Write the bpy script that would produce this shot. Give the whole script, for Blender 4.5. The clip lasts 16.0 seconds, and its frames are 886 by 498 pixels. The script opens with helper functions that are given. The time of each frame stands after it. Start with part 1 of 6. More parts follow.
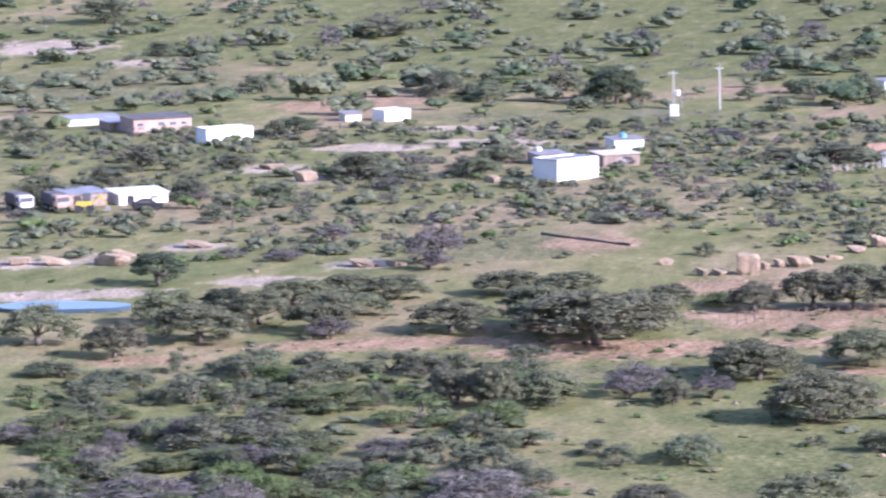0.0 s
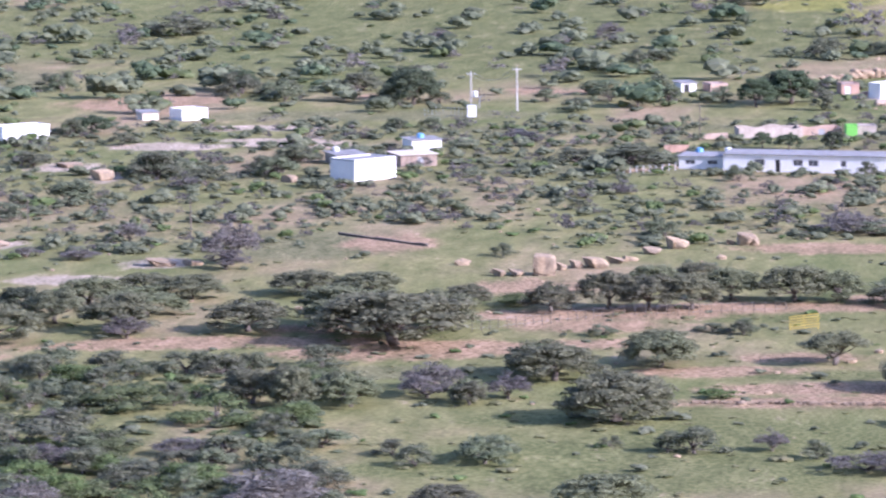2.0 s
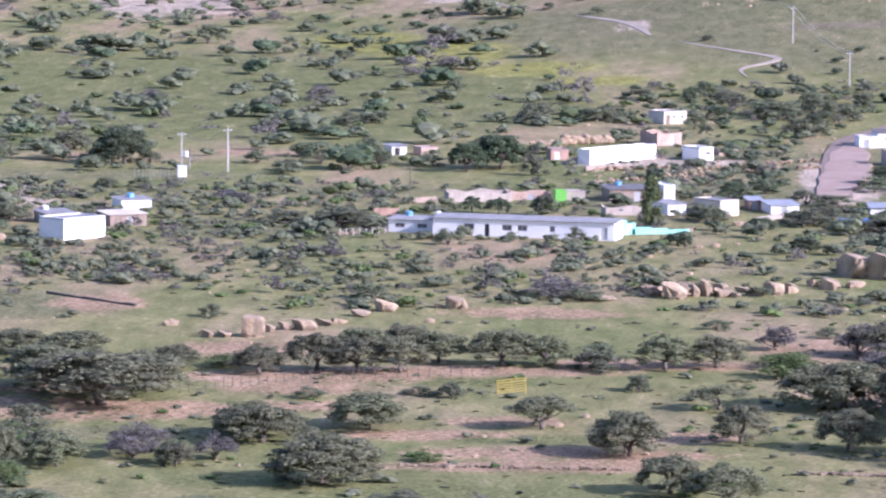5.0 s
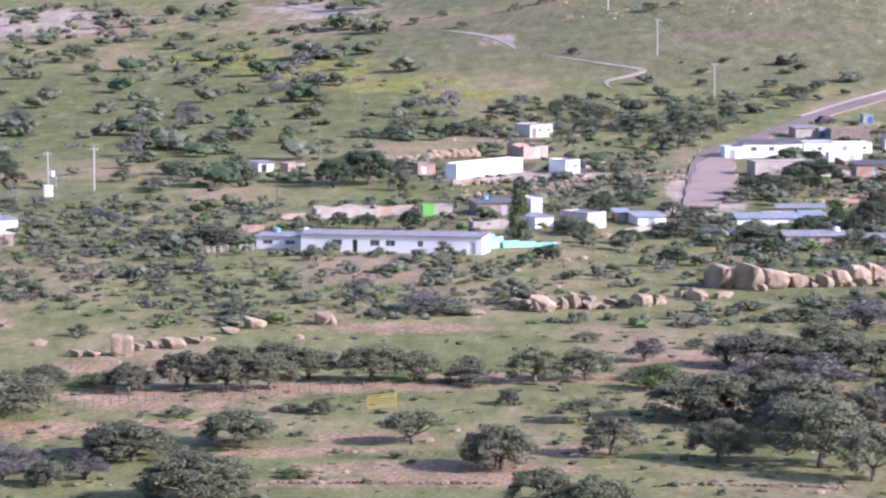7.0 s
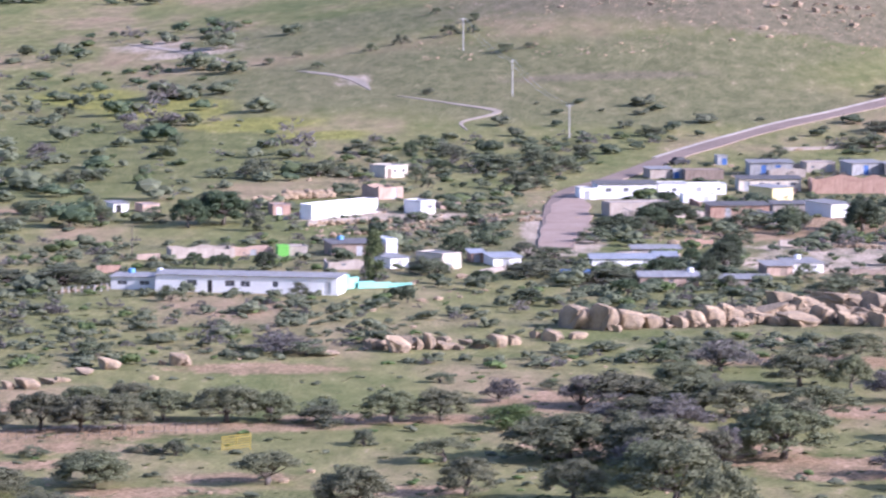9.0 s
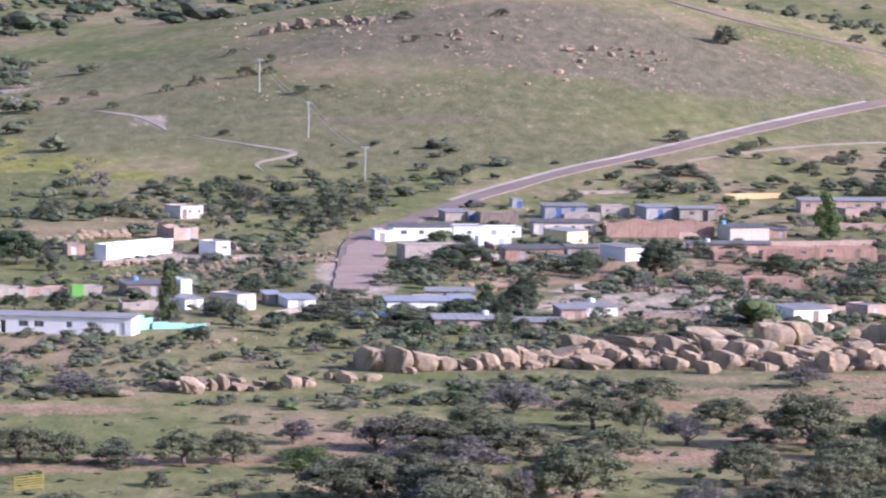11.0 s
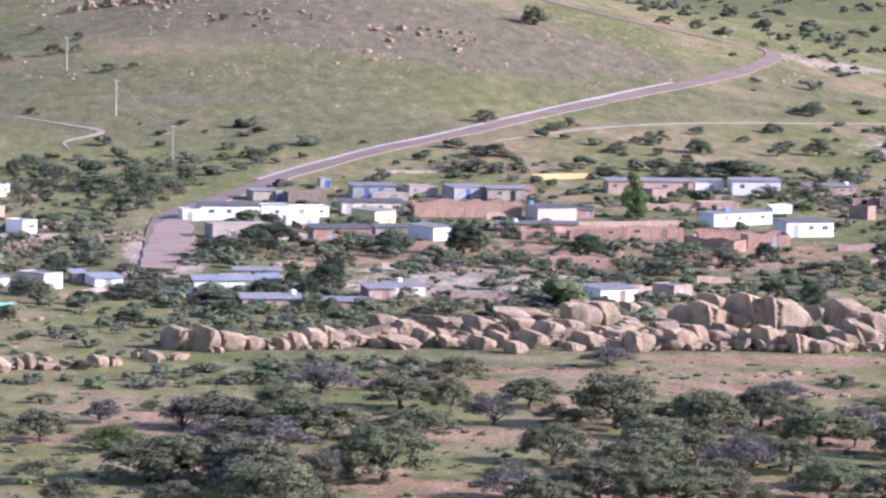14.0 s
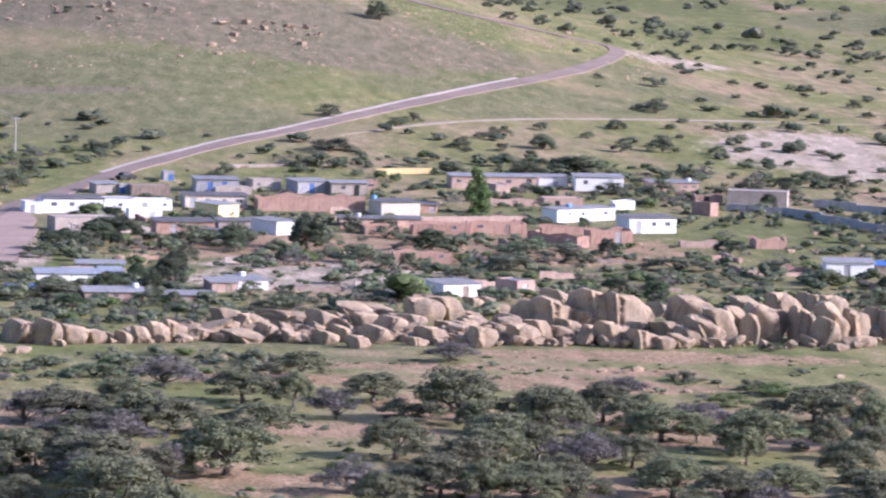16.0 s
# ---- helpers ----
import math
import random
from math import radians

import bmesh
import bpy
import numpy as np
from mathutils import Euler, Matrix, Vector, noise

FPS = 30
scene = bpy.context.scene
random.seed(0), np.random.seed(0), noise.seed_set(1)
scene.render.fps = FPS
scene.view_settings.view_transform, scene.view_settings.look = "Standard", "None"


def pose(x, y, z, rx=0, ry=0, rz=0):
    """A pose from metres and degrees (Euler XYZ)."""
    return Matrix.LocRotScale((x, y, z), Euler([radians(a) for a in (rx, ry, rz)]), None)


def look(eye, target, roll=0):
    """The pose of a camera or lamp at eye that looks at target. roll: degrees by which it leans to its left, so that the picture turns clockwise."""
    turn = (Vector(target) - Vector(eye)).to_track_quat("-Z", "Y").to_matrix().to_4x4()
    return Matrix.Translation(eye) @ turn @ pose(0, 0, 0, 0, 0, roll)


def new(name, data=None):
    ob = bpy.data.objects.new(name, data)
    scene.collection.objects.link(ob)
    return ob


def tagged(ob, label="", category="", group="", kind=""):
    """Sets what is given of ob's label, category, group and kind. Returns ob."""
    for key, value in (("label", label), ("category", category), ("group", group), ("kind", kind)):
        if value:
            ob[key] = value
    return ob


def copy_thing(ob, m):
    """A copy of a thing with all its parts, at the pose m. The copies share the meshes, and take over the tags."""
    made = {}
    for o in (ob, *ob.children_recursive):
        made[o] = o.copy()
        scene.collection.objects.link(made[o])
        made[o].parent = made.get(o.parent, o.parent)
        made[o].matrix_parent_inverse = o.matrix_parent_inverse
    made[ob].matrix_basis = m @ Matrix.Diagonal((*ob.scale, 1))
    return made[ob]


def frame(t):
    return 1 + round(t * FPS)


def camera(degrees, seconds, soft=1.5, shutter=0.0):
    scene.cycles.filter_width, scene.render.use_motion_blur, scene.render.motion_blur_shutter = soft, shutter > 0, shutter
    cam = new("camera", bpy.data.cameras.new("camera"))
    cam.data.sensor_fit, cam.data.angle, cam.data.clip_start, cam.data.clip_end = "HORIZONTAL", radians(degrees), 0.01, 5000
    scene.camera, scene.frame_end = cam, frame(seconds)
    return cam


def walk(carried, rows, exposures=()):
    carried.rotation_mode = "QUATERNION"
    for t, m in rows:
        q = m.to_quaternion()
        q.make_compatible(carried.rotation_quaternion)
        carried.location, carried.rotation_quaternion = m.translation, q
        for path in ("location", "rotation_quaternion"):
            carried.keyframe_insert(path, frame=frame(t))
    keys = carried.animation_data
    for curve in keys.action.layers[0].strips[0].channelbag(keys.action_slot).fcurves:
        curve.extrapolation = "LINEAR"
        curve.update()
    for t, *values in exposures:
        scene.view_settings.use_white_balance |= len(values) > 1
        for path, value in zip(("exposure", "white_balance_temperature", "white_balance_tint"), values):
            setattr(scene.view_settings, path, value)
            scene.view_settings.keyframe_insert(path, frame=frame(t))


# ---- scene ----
# ---- camera ----
cam = camera(12.0, 16.0, soft=2.25, shutter=0.5)
EYE = 56.0
ROWS = [
    (0.0, 9.000, -6.500, 1.334),
    (0.5, 8.027, -6.441, 1.236),
    (1.0, 7.173, -6.299, 1.202),
    (1.5, 6.763, -6.346, 0.976),
    (2.0, 6.288, -6.549, 0.763),
    (2.5, 5.425, -6.614, 0.576),
    (3.0, 4.728, -6.437, 0.705),
    (3.5, 4.140, -6.122, 0.857),
    (4.0, 3.491, -5.836, 0.435),
    (6.5, 1.079, -5.641, -0.188),
    (7.0, 0.573, -5.512, 0.255),
    (7.5, 0.148, -5.207, 0.301),
    (8.0, -0.180, -5.026, 0.044),
    (8.5, -0.621, -5.088, -0.203),
    (9.0, -1.384, -4.965, 0.030),
    (9.5, -2.085, -4.664, -0.029),
    (10.0, -2.881, -4.389, -0.322),
    (12.5, -5.286, -4.492, -0.615),
    (13.0, -5.655, -4.859, -0.740),
    (13.5, -6.184, -4.878, -0.784),
    (14.0, -6.721, -4.629, -0.934),
    (14.5, -7.171, -4.440, -0.936),
    (15.0, -7.707, -4.464, -1.365),
    (15.5, -8.221, -4.725, -1.510),
    (16.0, -8.818, -4.660, -1.418),
]
walk(cam, [(t, pose(0, 0, EYE, 90 + p, r, y)) for t, y, p, r in ROWS], [(0.0, 1.41, 5050, 33), (4.0, 1.35, 5050, 33), (6.5, 1.19, 5150, 32), (9.0, 1.24, 5150, 32), (10.0, 0.99, 5200, 32), (12.5, 1.10, 5210, 31), (16.0, 1.12, 5210, 31)])

# ---- light: low morning sun from the east side, clear sky ----
SUN_FROM = Vector((math.cos(radians(24)) * math.cos(radians(24)), -math.sin(radians(24)) * math.cos(radians(24)), math.sin(radians(24))))
world = bpy.data.worlds.new("sky")
scene.world = world
world.use_nodes = True
wn = world.node_tree.nodes
sky = wn.new("ShaderNodeTexSky")
sky.sky_type, sky.sun_disc = "NISHITA", False
sky.sun_elevation, sky.sun_rotation = radians(24), radians(114)
sky.dust_density = 2.0
wn["Background"].inputs["Strength"].default_value = 0.1
world.node_tree.links.new(sky.outputs[0], wn["Background"].inputs["Color"])
sun_data = bpy.data.lights.new("sun", "SUN")
sun_data.energy, sun_data.angle, sun_data.color = 3.7, radians(0.53), (1.0, 0.9, 0.78)
sun = new("sun", sun_data)
sun.matrix_world = look(SUN_FROM * 300, (0, 0, 0))


# ---- materials ----
def nodes_of(name):
    m = bpy.data.materials.new(name)
    m.use_nodes = True
    return m, m.node_tree.nodes, m.node_tree.links, m.node_tree.nodes["Principled BSDF"]


def noise_node(n, l, vec, scale, detail=4.0, rough=0.6):
    k = n.new("ShaderNodeTexNoise")
    k.inputs["Scale"].default_value, k.inputs["Detail"].default_value, k.inputs["Roughness"].default_value = scale, detail, rough
    if vec is not None:
        l.new(vec, k.inputs["Vector"])
    return k


def ramp(n, l, fac, stops):
    r = n.new("ShaderNodeValToRGB")
    e = r.color_ramp.elements
    while len(e) < len(stops):
        e.new(0.5)
    for i, (p, c) in enumerate(stops):
        e[i].position, e[i].color = p, (*c, 1)
    l.new(fac, r.inputs["Fac"])
    return r


def mixc(n, l, fac, a, b, mode="MIX"):
    k = n.new("ShaderNodeMix")
    k.data_type, k.blend_type = "RGBA", mode
    for sock, v in ((k.inputs[0], fac), (k.inputs[6], a), (k.inputs[7], b)):
        if hasattr(v, "links"):
            l.new(v, sock)
        elif isinstance(v, tuple):
            sock.default_value = (*v, 1)
        else:
            sock.default_value = v
    return k.outputs[2]


def surface(name, c1, c2, scale=2.0, rough=0.85, bump=0.3, stain=None, metal=0.0, fine=9.0, dist=0.05, gloss=0.5):
    """A weathered surface: broad blotches, fine grain, dark streaks of dirt, relief."""
    m, n, l, b = nodes_of(name)
    co = n.new("ShaderNodeTexCoord").outputs["Object"]
    a = noise_node(n, l, co, scale)
    g = noise_node(n, l, co, scale * fine, 3)
    col = ramp(n, l, a.outputs["Fac"], [(0.35, c1), (0.65, c2)]).outputs[0]
    col = mixc(n, l, 0.35, col, ramp(n, l, g.outputs["Fac"], [(0.3, tuple(x * 0.6 for x in c1)), (0.7, c2)]).outputs[0])
    if stain:
        mp = n.new("ShaderNodeMapping")
        mp.inputs["Scale"].default_value = (1.6, 1.6, 0.35)
        l.new(co, mp.inputs["Vector"])
        s = noise_node(n, l, mp.outputs[0], 1.3, 5, 0.7)
        f = ramp(n, l, s.outputs["Fac"], [(0.47, (0, 0, 0)), (0.7, (0.8, 0.8, 0.8))]).outputs[0]
        col = mixc(n, l, f, col, stain)
    rnd = n.new("ShaderNodeObjectInfo").outputs["Random"]
    hsv = n.new("ShaderNodeHueSaturation")
    mr = n.new("ShaderNodeMapRange")
    mr.inputs["To Min"].default_value, mr.inputs["To Max"].default_value = 0.88, 1.1
    l.new(rnd, mr.inputs["Value"])
    l.new(mr.outputs[0], hsv.inputs["Value"])
    l.new(col, hsv.inputs["Color"])
    l.new(hsv.outputs[0], b.inputs["Base Color"])
    b.inputs["Roughness"].default_value, b.inputs["Metallic"].default_value = rough, metal
    b.inputs["Specular IOR Level"].default_value = gloss
    bp = n.new("ShaderNodeBump")
    bp.inputs["Strength"].default_value, bp.inputs["Distance"].default_value = bump, dist
    l.new(g.outputs["Fac"], bp.inputs["Height"])
    l.new(bp.outputs[0], b.inputs["Normal"])
    return m


def foliage(name, dark, mid, light, sheen=0.0):
    m, n, l, b = nodes_of(name)
    geo = n.new("ShaderNodeNewGeometry").outputs["Random Per Island"]
    col = ramp(n, l, geo, [(0.0, dark), (0.55, mid), (1.0, light)]).outputs[0]
    rnd = n.new("ShaderNodeObjectInfo").outputs["Random"]
    hsv = n.new("ShaderNodeHueSaturation")
    for sock, lo, hi in (("Hue", 0.475, 0.52), ("Value", 0.8, 1.22), ("Saturation", 0.8, 1.1)):
        mr = n.new("ShaderNodeMapRange")
        mr.inputs["To Min"].default_value, mr.inputs["To Max"].default_value = lo, hi
        l.new(rnd, mr.inputs["Value"])
        l.new(mr.outputs[0], hsv.inputs[sock])
    l.new(col, hsv.inputs["Color"])
    big = noise_node(n, l, n.new("ShaderNodeTexCoord").outputs["Object"], 5.0, 2)
    col2 = mixc(n, l, ramp(n, l, big.outputs["Fac"], [(0.42, (0, 0, 0)), (0.68, (0.4, 0.4, 0.4))]).outputs[0], hsv.outputs[0], light)
    l.new(col2, b.inputs["Base Color"])
    b.inputs["Roughness"].default_value = 0.8
    b.inputs["Specular IOR Level"].default_value = 0.15
    tl = n.new("ShaderNodeBsdfTranslucent")
    l.new(col2, tl.inputs["Color"])
    mx = n.new("ShaderNodeMixShader")
    mx.inputs[0].default_value = 0.36
    l.new(b.outputs[0], mx.inputs[1])
    l.new(tl.outputs[0], mx.inputs[2])
    l.new(mx.outputs[0], n["Material Output"].inputs["Surface"])
    return m


LEAF = {
    "O": foliage("oak_leaves", (0.11, 0.115, 0.064), (0.172, 0.18, 0.102), (0.24, 0.245, 0.146)),
    "G": foliage("green_leaves", (0.055, 0.074, 0.042), (0.098, 0.122, 0.07), (0.15, 0.178, 0.105)),
    "D": foliage("dark_leaves", (0.088, 0.1, 0.06), (0.146, 0.162, 0.098), (0.205, 0.218, 0.134)),
    "S": foliage("fresh_leaves", (0.075, 0.1, 0.038), (0.122, 0.155, 0.06), (0.175, 0.21, 0.088)),
    "P": foliage("dry_twigs", (0.09, 0.08, 0.07), (0.165, 0.15, 0.132), (0.26, 0.24, 0.212)),
}
LEAF["F"], LEAF["C"] = LEAF["O"], LEAF["S"]
BARK = surface("bark", (0.09, 0.07, 0.05), (0.2, 0.17, 0.14), 6, 0.95, 0.6)
GRASS_TUFT = foliage("grass_blades", (0.1, 0.12, 0.04), (0.19, 0.21, 0.08), (0.3, 0.28, 0.13))
ROCK = surface("granite", (0.3, 0.215, 0.13), (0.54, 0.405, 0.255), 0.9, 0.92, 1.0, stain=(0.1, 0.088, 0.075), fine=14, dist=0.15)
WALLS = {
    "white": surface("whitewash", (0.78, 0.76, 0.73), (0.86, 0.85, 0.83), 0.5, 0.9, 0.15, stain=(0.74, 0.71, 0.67)),
    "cream": surface("cream_plaster", (0.6, 0.52, 0.41), (0.7, 0.62, 0.5), 0.5, 0.9, 0.2, stain=(0.42, 0.36, 0.3)),
    "tan": surface("bare_render", (0.34, 0.29, 0.24), (0.46, 0.395, 0.335), 0.6, 0.95, 0.3, stain=(0.27, 0.22, 0.18)),
    "grey": surface("grey_block", (0.33, 0.33, 0.33), (0.45, 0.44, 0.43), 0.7, 0.95, 0.3, stain=(0.22, 0.2, 0.19)),
    "pink": surface("pale_brick", (0.42, 0.29, 0.22), (0.52, 0.385, 0.3), 0.8, 0.95, 0.4, stain=(0.3, 0.2, 0.15)),
    "brick": surface("adobe_brick", (0.37, 0.23, 0.165), (0.47, 0.31, 0.23), 0.8, 0.95, 0.5, stain=(0.22, 0.13, 0.09)),
    "brown": surface("mud_wall", (0.24, 0.18, 0.14), (0.36, 0.28, 0.22), 0.8, 0.95, 0.4, stain=(0.15, 0.11, 0.09)),
    "yellow": surface("yellow_wash", (0.68, 0.57, 0.25), (0.77, 0.67, 0.36), 0.6, 0.9, 0.2, stain=(0.5, 0.4, 0.2)),
    "green": surface("lime_paint", (0.13, 0.4, 0.05), (0.18, 0.5, 0.08), 0.6, 0.7, 0.1),
    "teal": surface("mint_paint", (0.24, 0.56, 0.48), (0.33, 0.66, 0.57), 0.6, 0.85, 0.1),
    "ochre": surface("ochre_wash", (0.55, 0.4, 0.17), (0.64, 0.48, 0.24), 0.6, 0.9, 0.2),
}
ROOFS = {
    "grey": surface("sheet_metal", (0.24, 0.24, 0.245), (0.34, 0.335, 0.33), 0.5, 0.95, 0.1, stain=(0.2, 0.17, 0.15), gloss=0.12),
    "blue": surface("blue_sheet", (0.25, 0.265, 0.295), (0.34, 0.355, 0.385), 0.5, 0.9, 0.1, gloss=0.15),
    "bluetarp": surface("blue_tarpaulin", (0.05, 0.13, 0.36), (0.09, 0.2, 0.46), 0.7, 0.55, 0.2),
    "solar": surface("dark_roof", (0.12, 0.115, 0.115), (0.2, 0.19, 0.185), 0.6, 0.95, 0.1, gloss=0.1),
}
GLASS_DARK, gn, gl, gb = nodes_of("window_glass")
gb.inputs["Base Color"].default_value, gb.inputs["Roughness"].default_value = (0.1, 0.1, 0.105, 1), 0.25
FRAME = surface("frame_metal", (0.3, 0.3, 0.3), (0.42, 0.42, 0.42), 3, 0.5, 0.1)
DOOR = surface("door_metal", (0.5, 0.5, 0.5), (0.66, 0.66, 0.65), 1, 0.6, 0.1)
DOOR_BLUE = surface("blue_door", (0.05, 0.12, 0.34), (0.08, 0.17, 0.42), 1, 0.6, 0.1)
POLE = surface("concrete_pole", (0.42, 0.4, 0.37), (0.56, 0.54, 0.5), 2, 0.9, 0.2)
STEEL = surface("steel", (0.35, 0.35, 0.36), (0.5, 0.5, 0.5), 3, 0.45, 0.1, metal=0.6)
WHITE_METAL = surface("white_metal", (0.72, 0.72, 0.72), (0.82, 0.82, 0.82), 2, 0.5, 0.05)
YELLOW = surface("yellow_paint", (0.46, 0.34, 0.05), (0.58, 0.44, 0.08), 2, 0.6, 0.1)
BLACK = surface("black_rubber", (0.02, 0.02, 0.02), (0.04, 0.04, 0.04), 3, 0.85, 0.2)
BLUE_TANK = surface("blue_tank", (0.12, 0.3, 0.55), (0.18, 0.38, 0.62), 2, 0.5, 0.05)
ASPHALT = surface("road_surface", (0.25, 0.19, 0.155), (0.34, 0.26, 0.21), 0.15, 0.95, 0.3, gloss=0.1)
SHOULDER = surface("pale_shoulder", (0.45, 0.38, 0.31), (0.56, 0.48, 0.41), 0.3, 0.95, 0.3)
APRON = surface("worn_dirt", (0.34, 0.245, 0.19), (0.44, 0.33, 0.265), 0.2, 0.97, 0.3, gloss=0.1)
TRACK = surface("dirt_track", (0.3, 0.245, 0.18), (0.42, 0.345, 0.265), 0.2, 0.97, 0.3)
WATER, wn2, wl2, wb2 = nodes_of("pond_water")
wb2.inputs["Base Color"].default_value, wb2.inputs["Roughness"].default_value = (0.06, 0.09, 0.12, 1), 0.06

# ---- ground ----
# soil, sand, flower, dry-grass and fresh-grass patches: x, y, turn, half width, half depth, kind
PATCHES_1 = [
    (-71, 407, 9.9, 11.2, 2.8, 0),
    (-49, 399, 7.0, 10.3, 3.8, 0),
    (-39, 403, 5.5, 9.3, 3.4, 0),
    (-57, 417, 7.8, 6.3, 3.6, 0),
    (-41, 449, 5.2, 6.1, 5.6, 0),
    (-32, 418, 4.4, 7.4, 3.7, 0),
    (-15, 432, 2.0, 15.2, 3.5, 0),
    (-18, 387, 2.6, 6.8, 2.2, 0),
    (1, 374, -0.2, 7.6, 2.7, 0),
    (-8, 368, 1.2, 13.0, 1.6, 0),
    (-9, 484, 1.0, 9.1, 5.0, 0),
    (-61, 488, 7.1, 5.0, 8.5, 0),
    (-93, 455, 11.5, 5.6, 3.6, 1),
    (-114, 443, 14.4, 11.1, 4.1, 1),
    (-85, 470, 10.3, 3.9, 4.4, 1),
    (-125, 474, 14.7, 6.0, 4.8, 1),
]
PATCHES_2 = [
    (-117, 478, 13.7, 3.0, 6.0, 1),
    (-109, 490, 12.5, 3.7, 4.4, 1),
    (-111, 573, 11.0, 2.0, 7.9, 1),
    (-119, 585, 11.5, 4.8, 5.7, 1),
    (-110, 616, 10.2, 7.6, 5.4, 1),
    (-92, 621, 8.5, 9.3, 4.7, 1),
    (-128, 691, 10.5, 10.4, 12.8, 0),
    (-88, 671, 7.4, 27.3, 8.3, 3),
    (-211, 822, 14.4, 10.3, 15.4, 1),
    (-222, 851, 14.6, 14.2, 19.3, 3),
    (-186, 790, 13.3, 6.5, 6.3, 1),
    (-181, 742, 13.7, 24.6, 35.7, 3),
    (-91, 374, 13.7, 13.1, 4.9, 4),
    (-71, 487, 8.3, 10.0, 12.6, 3),
    (-59, 963, 3.5, 11.7, 15.9, 2),
    (-39, 928, 2.4, 13.7, 18.7, 2),
]
PATCHES_3 = [
    (-19, 886, 1.2, 13.1, 12.5, 2),
    (-4, 861, 0.2, 9.3, 7.3, 2),
    (5, 955, -0.3, 51.3, 44.9, 3),
    (55, 927, -3.4, 43.6, 54.3, 3),
    (-37, 1052, 2.0, 11.3, 8.9, 1),
    (-49, 1081, 2.6, 8.7, 10.5, 1),
    (-116, 1078, 6.1, 16.0, 41.2, 1),
    (3, 957, -0.2, 4.5, 5.0, 1),
    (20, 688, -1.7, 13.0, 12.9, 3),
    (2, 702, -0.1, 10.4, 8.7, 1),
    (13, 702, -1.1, 9.4, 5.5, 1),
    (-49, 648, 4.3, 26.2, 6.1, 3),
    (-44, 581, 4.3, 15.7, 8.8, 3),
    (112, 1032, -6.2, 45.9, 41.5, 5),
    (86, 1060, -4.7, 49.9, 41.4, 5),
    (148, 1010, -8.3, 31.5, 28.2, 5),
]
PATCHES_4 = [
    (130, 978, -7.6, 18.5, 9.4, 5),
    (-2, 1062, 0.1, 32.8, 34.9, 3),
    (72, 963, -4.3, 42.7, 19.6, 3),
    (58, 931, -3.6, 20.0, 4.5, 5),
    (70, 887, -4.5, 41.8, 23.3, 3),
    (166, 952, -9.9, 33.7, 20.6, 3),
    (24, 453, -3.0, 8.0, 7.8, 0),
    (57, 493, -6.6, 15.4, 6.1, 0),
    (70, 465, -8.6, 3.8, 11.0, 0),
    (40, 410, -5.6, 4.5, 3.0, 0),
    (91, 491, -10.5, 10.1, 4.7, 0),
    (9, 439, -1.2, 14.8, 3.8, 0),
    (83, 637, -7.4, 17.3, 11.4, 1),
    (108, 516, -11.8, 22.7, 5.9, 0),
    (94, 484, -11.0, 18.0, 5.2, 0),
    (71, 467, -8.6, 3.8, 5.0, 0),
]
PATCHES_5 = [
    (41, 410, -5.7, 3.3, 5.1, 0),
    (46, 394, -6.7, 5.9, 4.3, 0),
    (82, 403, -11.5, 9.5, 2.9, 0),
    (218, 882, -13.9, 17.1, 35.0, 1),
    (223, 850, -14.7, 10.6, 23.9, 1),
    (338, 1323, -14.3, 20.1, 43.7, 3),
    (228, 1069, -12.1, 13.2, 11.9, 1),
    (123, 553, -12.6, 22.9, 15.8, 3),
    (166, 702, -13.3, 17.4, 31.9, 4),
    (101, 636, -9.1, 43.3, 17.7, 3),
    (20, 701, -1.6, 17.0, 24.3, 3),
    (104, 717, -8.3, 48.7, 32.0, 3),
    (65, 709, -5.2, 23.9, 33.7, 3),
    (12, 640, -1.1, 21.5, 23.5, 3),
    (82, 671, -7.0, 27.3, 22.9, 0),
    (118, 679, -9.8, 27.8, 26.2, 0),
]
PATCHES_6 = [
    (57, 512, -6.4, 20.8, 8.9, 3),
    (-158, 853, 10.5, 81.5, 56.9, 4),
    (-85, 825, 5.9, 55.7, 76.4, 4),
    (-96, 856, 6.4, 57.8, 78.1, 4),
    (-73, 826, 5.1, 33.4, 76.0, 4),
    (-34, 843, 2.3, 22.7, 36.3, 4),
    (-46, 805, 3.3, 32.5, 47.7, 4),
    (64, 398, -9.1, 27.3, 6.5, 0),
    (86, 454, -10.7, 16.2, 6.3, 0),
    (56, 443, -7.3, 12.1, 6.1, 0),
    (32, 410, -4.5, 11.1, 5.1, 0),
    (58, 532, -6.2, 36.0, 5.3, 3),
    (70, 771, -5.2, 16.7, 10.8, 3),
    (81, 614, -7.5, 25.0, 12.3, 1),
    (100, 435, -13.0, 15.1, 6.7, 0),
    (31, 415, -4.3, 11.3, 4.3, 0),
]
PATCHES_7 = [
    (28, 428, -3.8, 8.7, 5.6, 0),
    (-8, 376, 1.3, 10.2, 2.7, 0),
    (-32, 427, 4.3, 14.5, 4.2, 0),
    (-51, 387, 7.5, 13.2, 3.6, 3),
    (-31, 341, 5.2, 9.3, 5.2, 4),
    (-14, 341, 2.4, 12.1, 17.1, 4),
    (-23, 327, 4.0, 8.9, 8.0, 4),
    (31, 668, -2.7, 2.3, 30.6, 1),
    (38, 658, -3.3, 2.7, 25.6, 1),
    (33, 639, -2.9, 5.2, 11.0, 1),
]
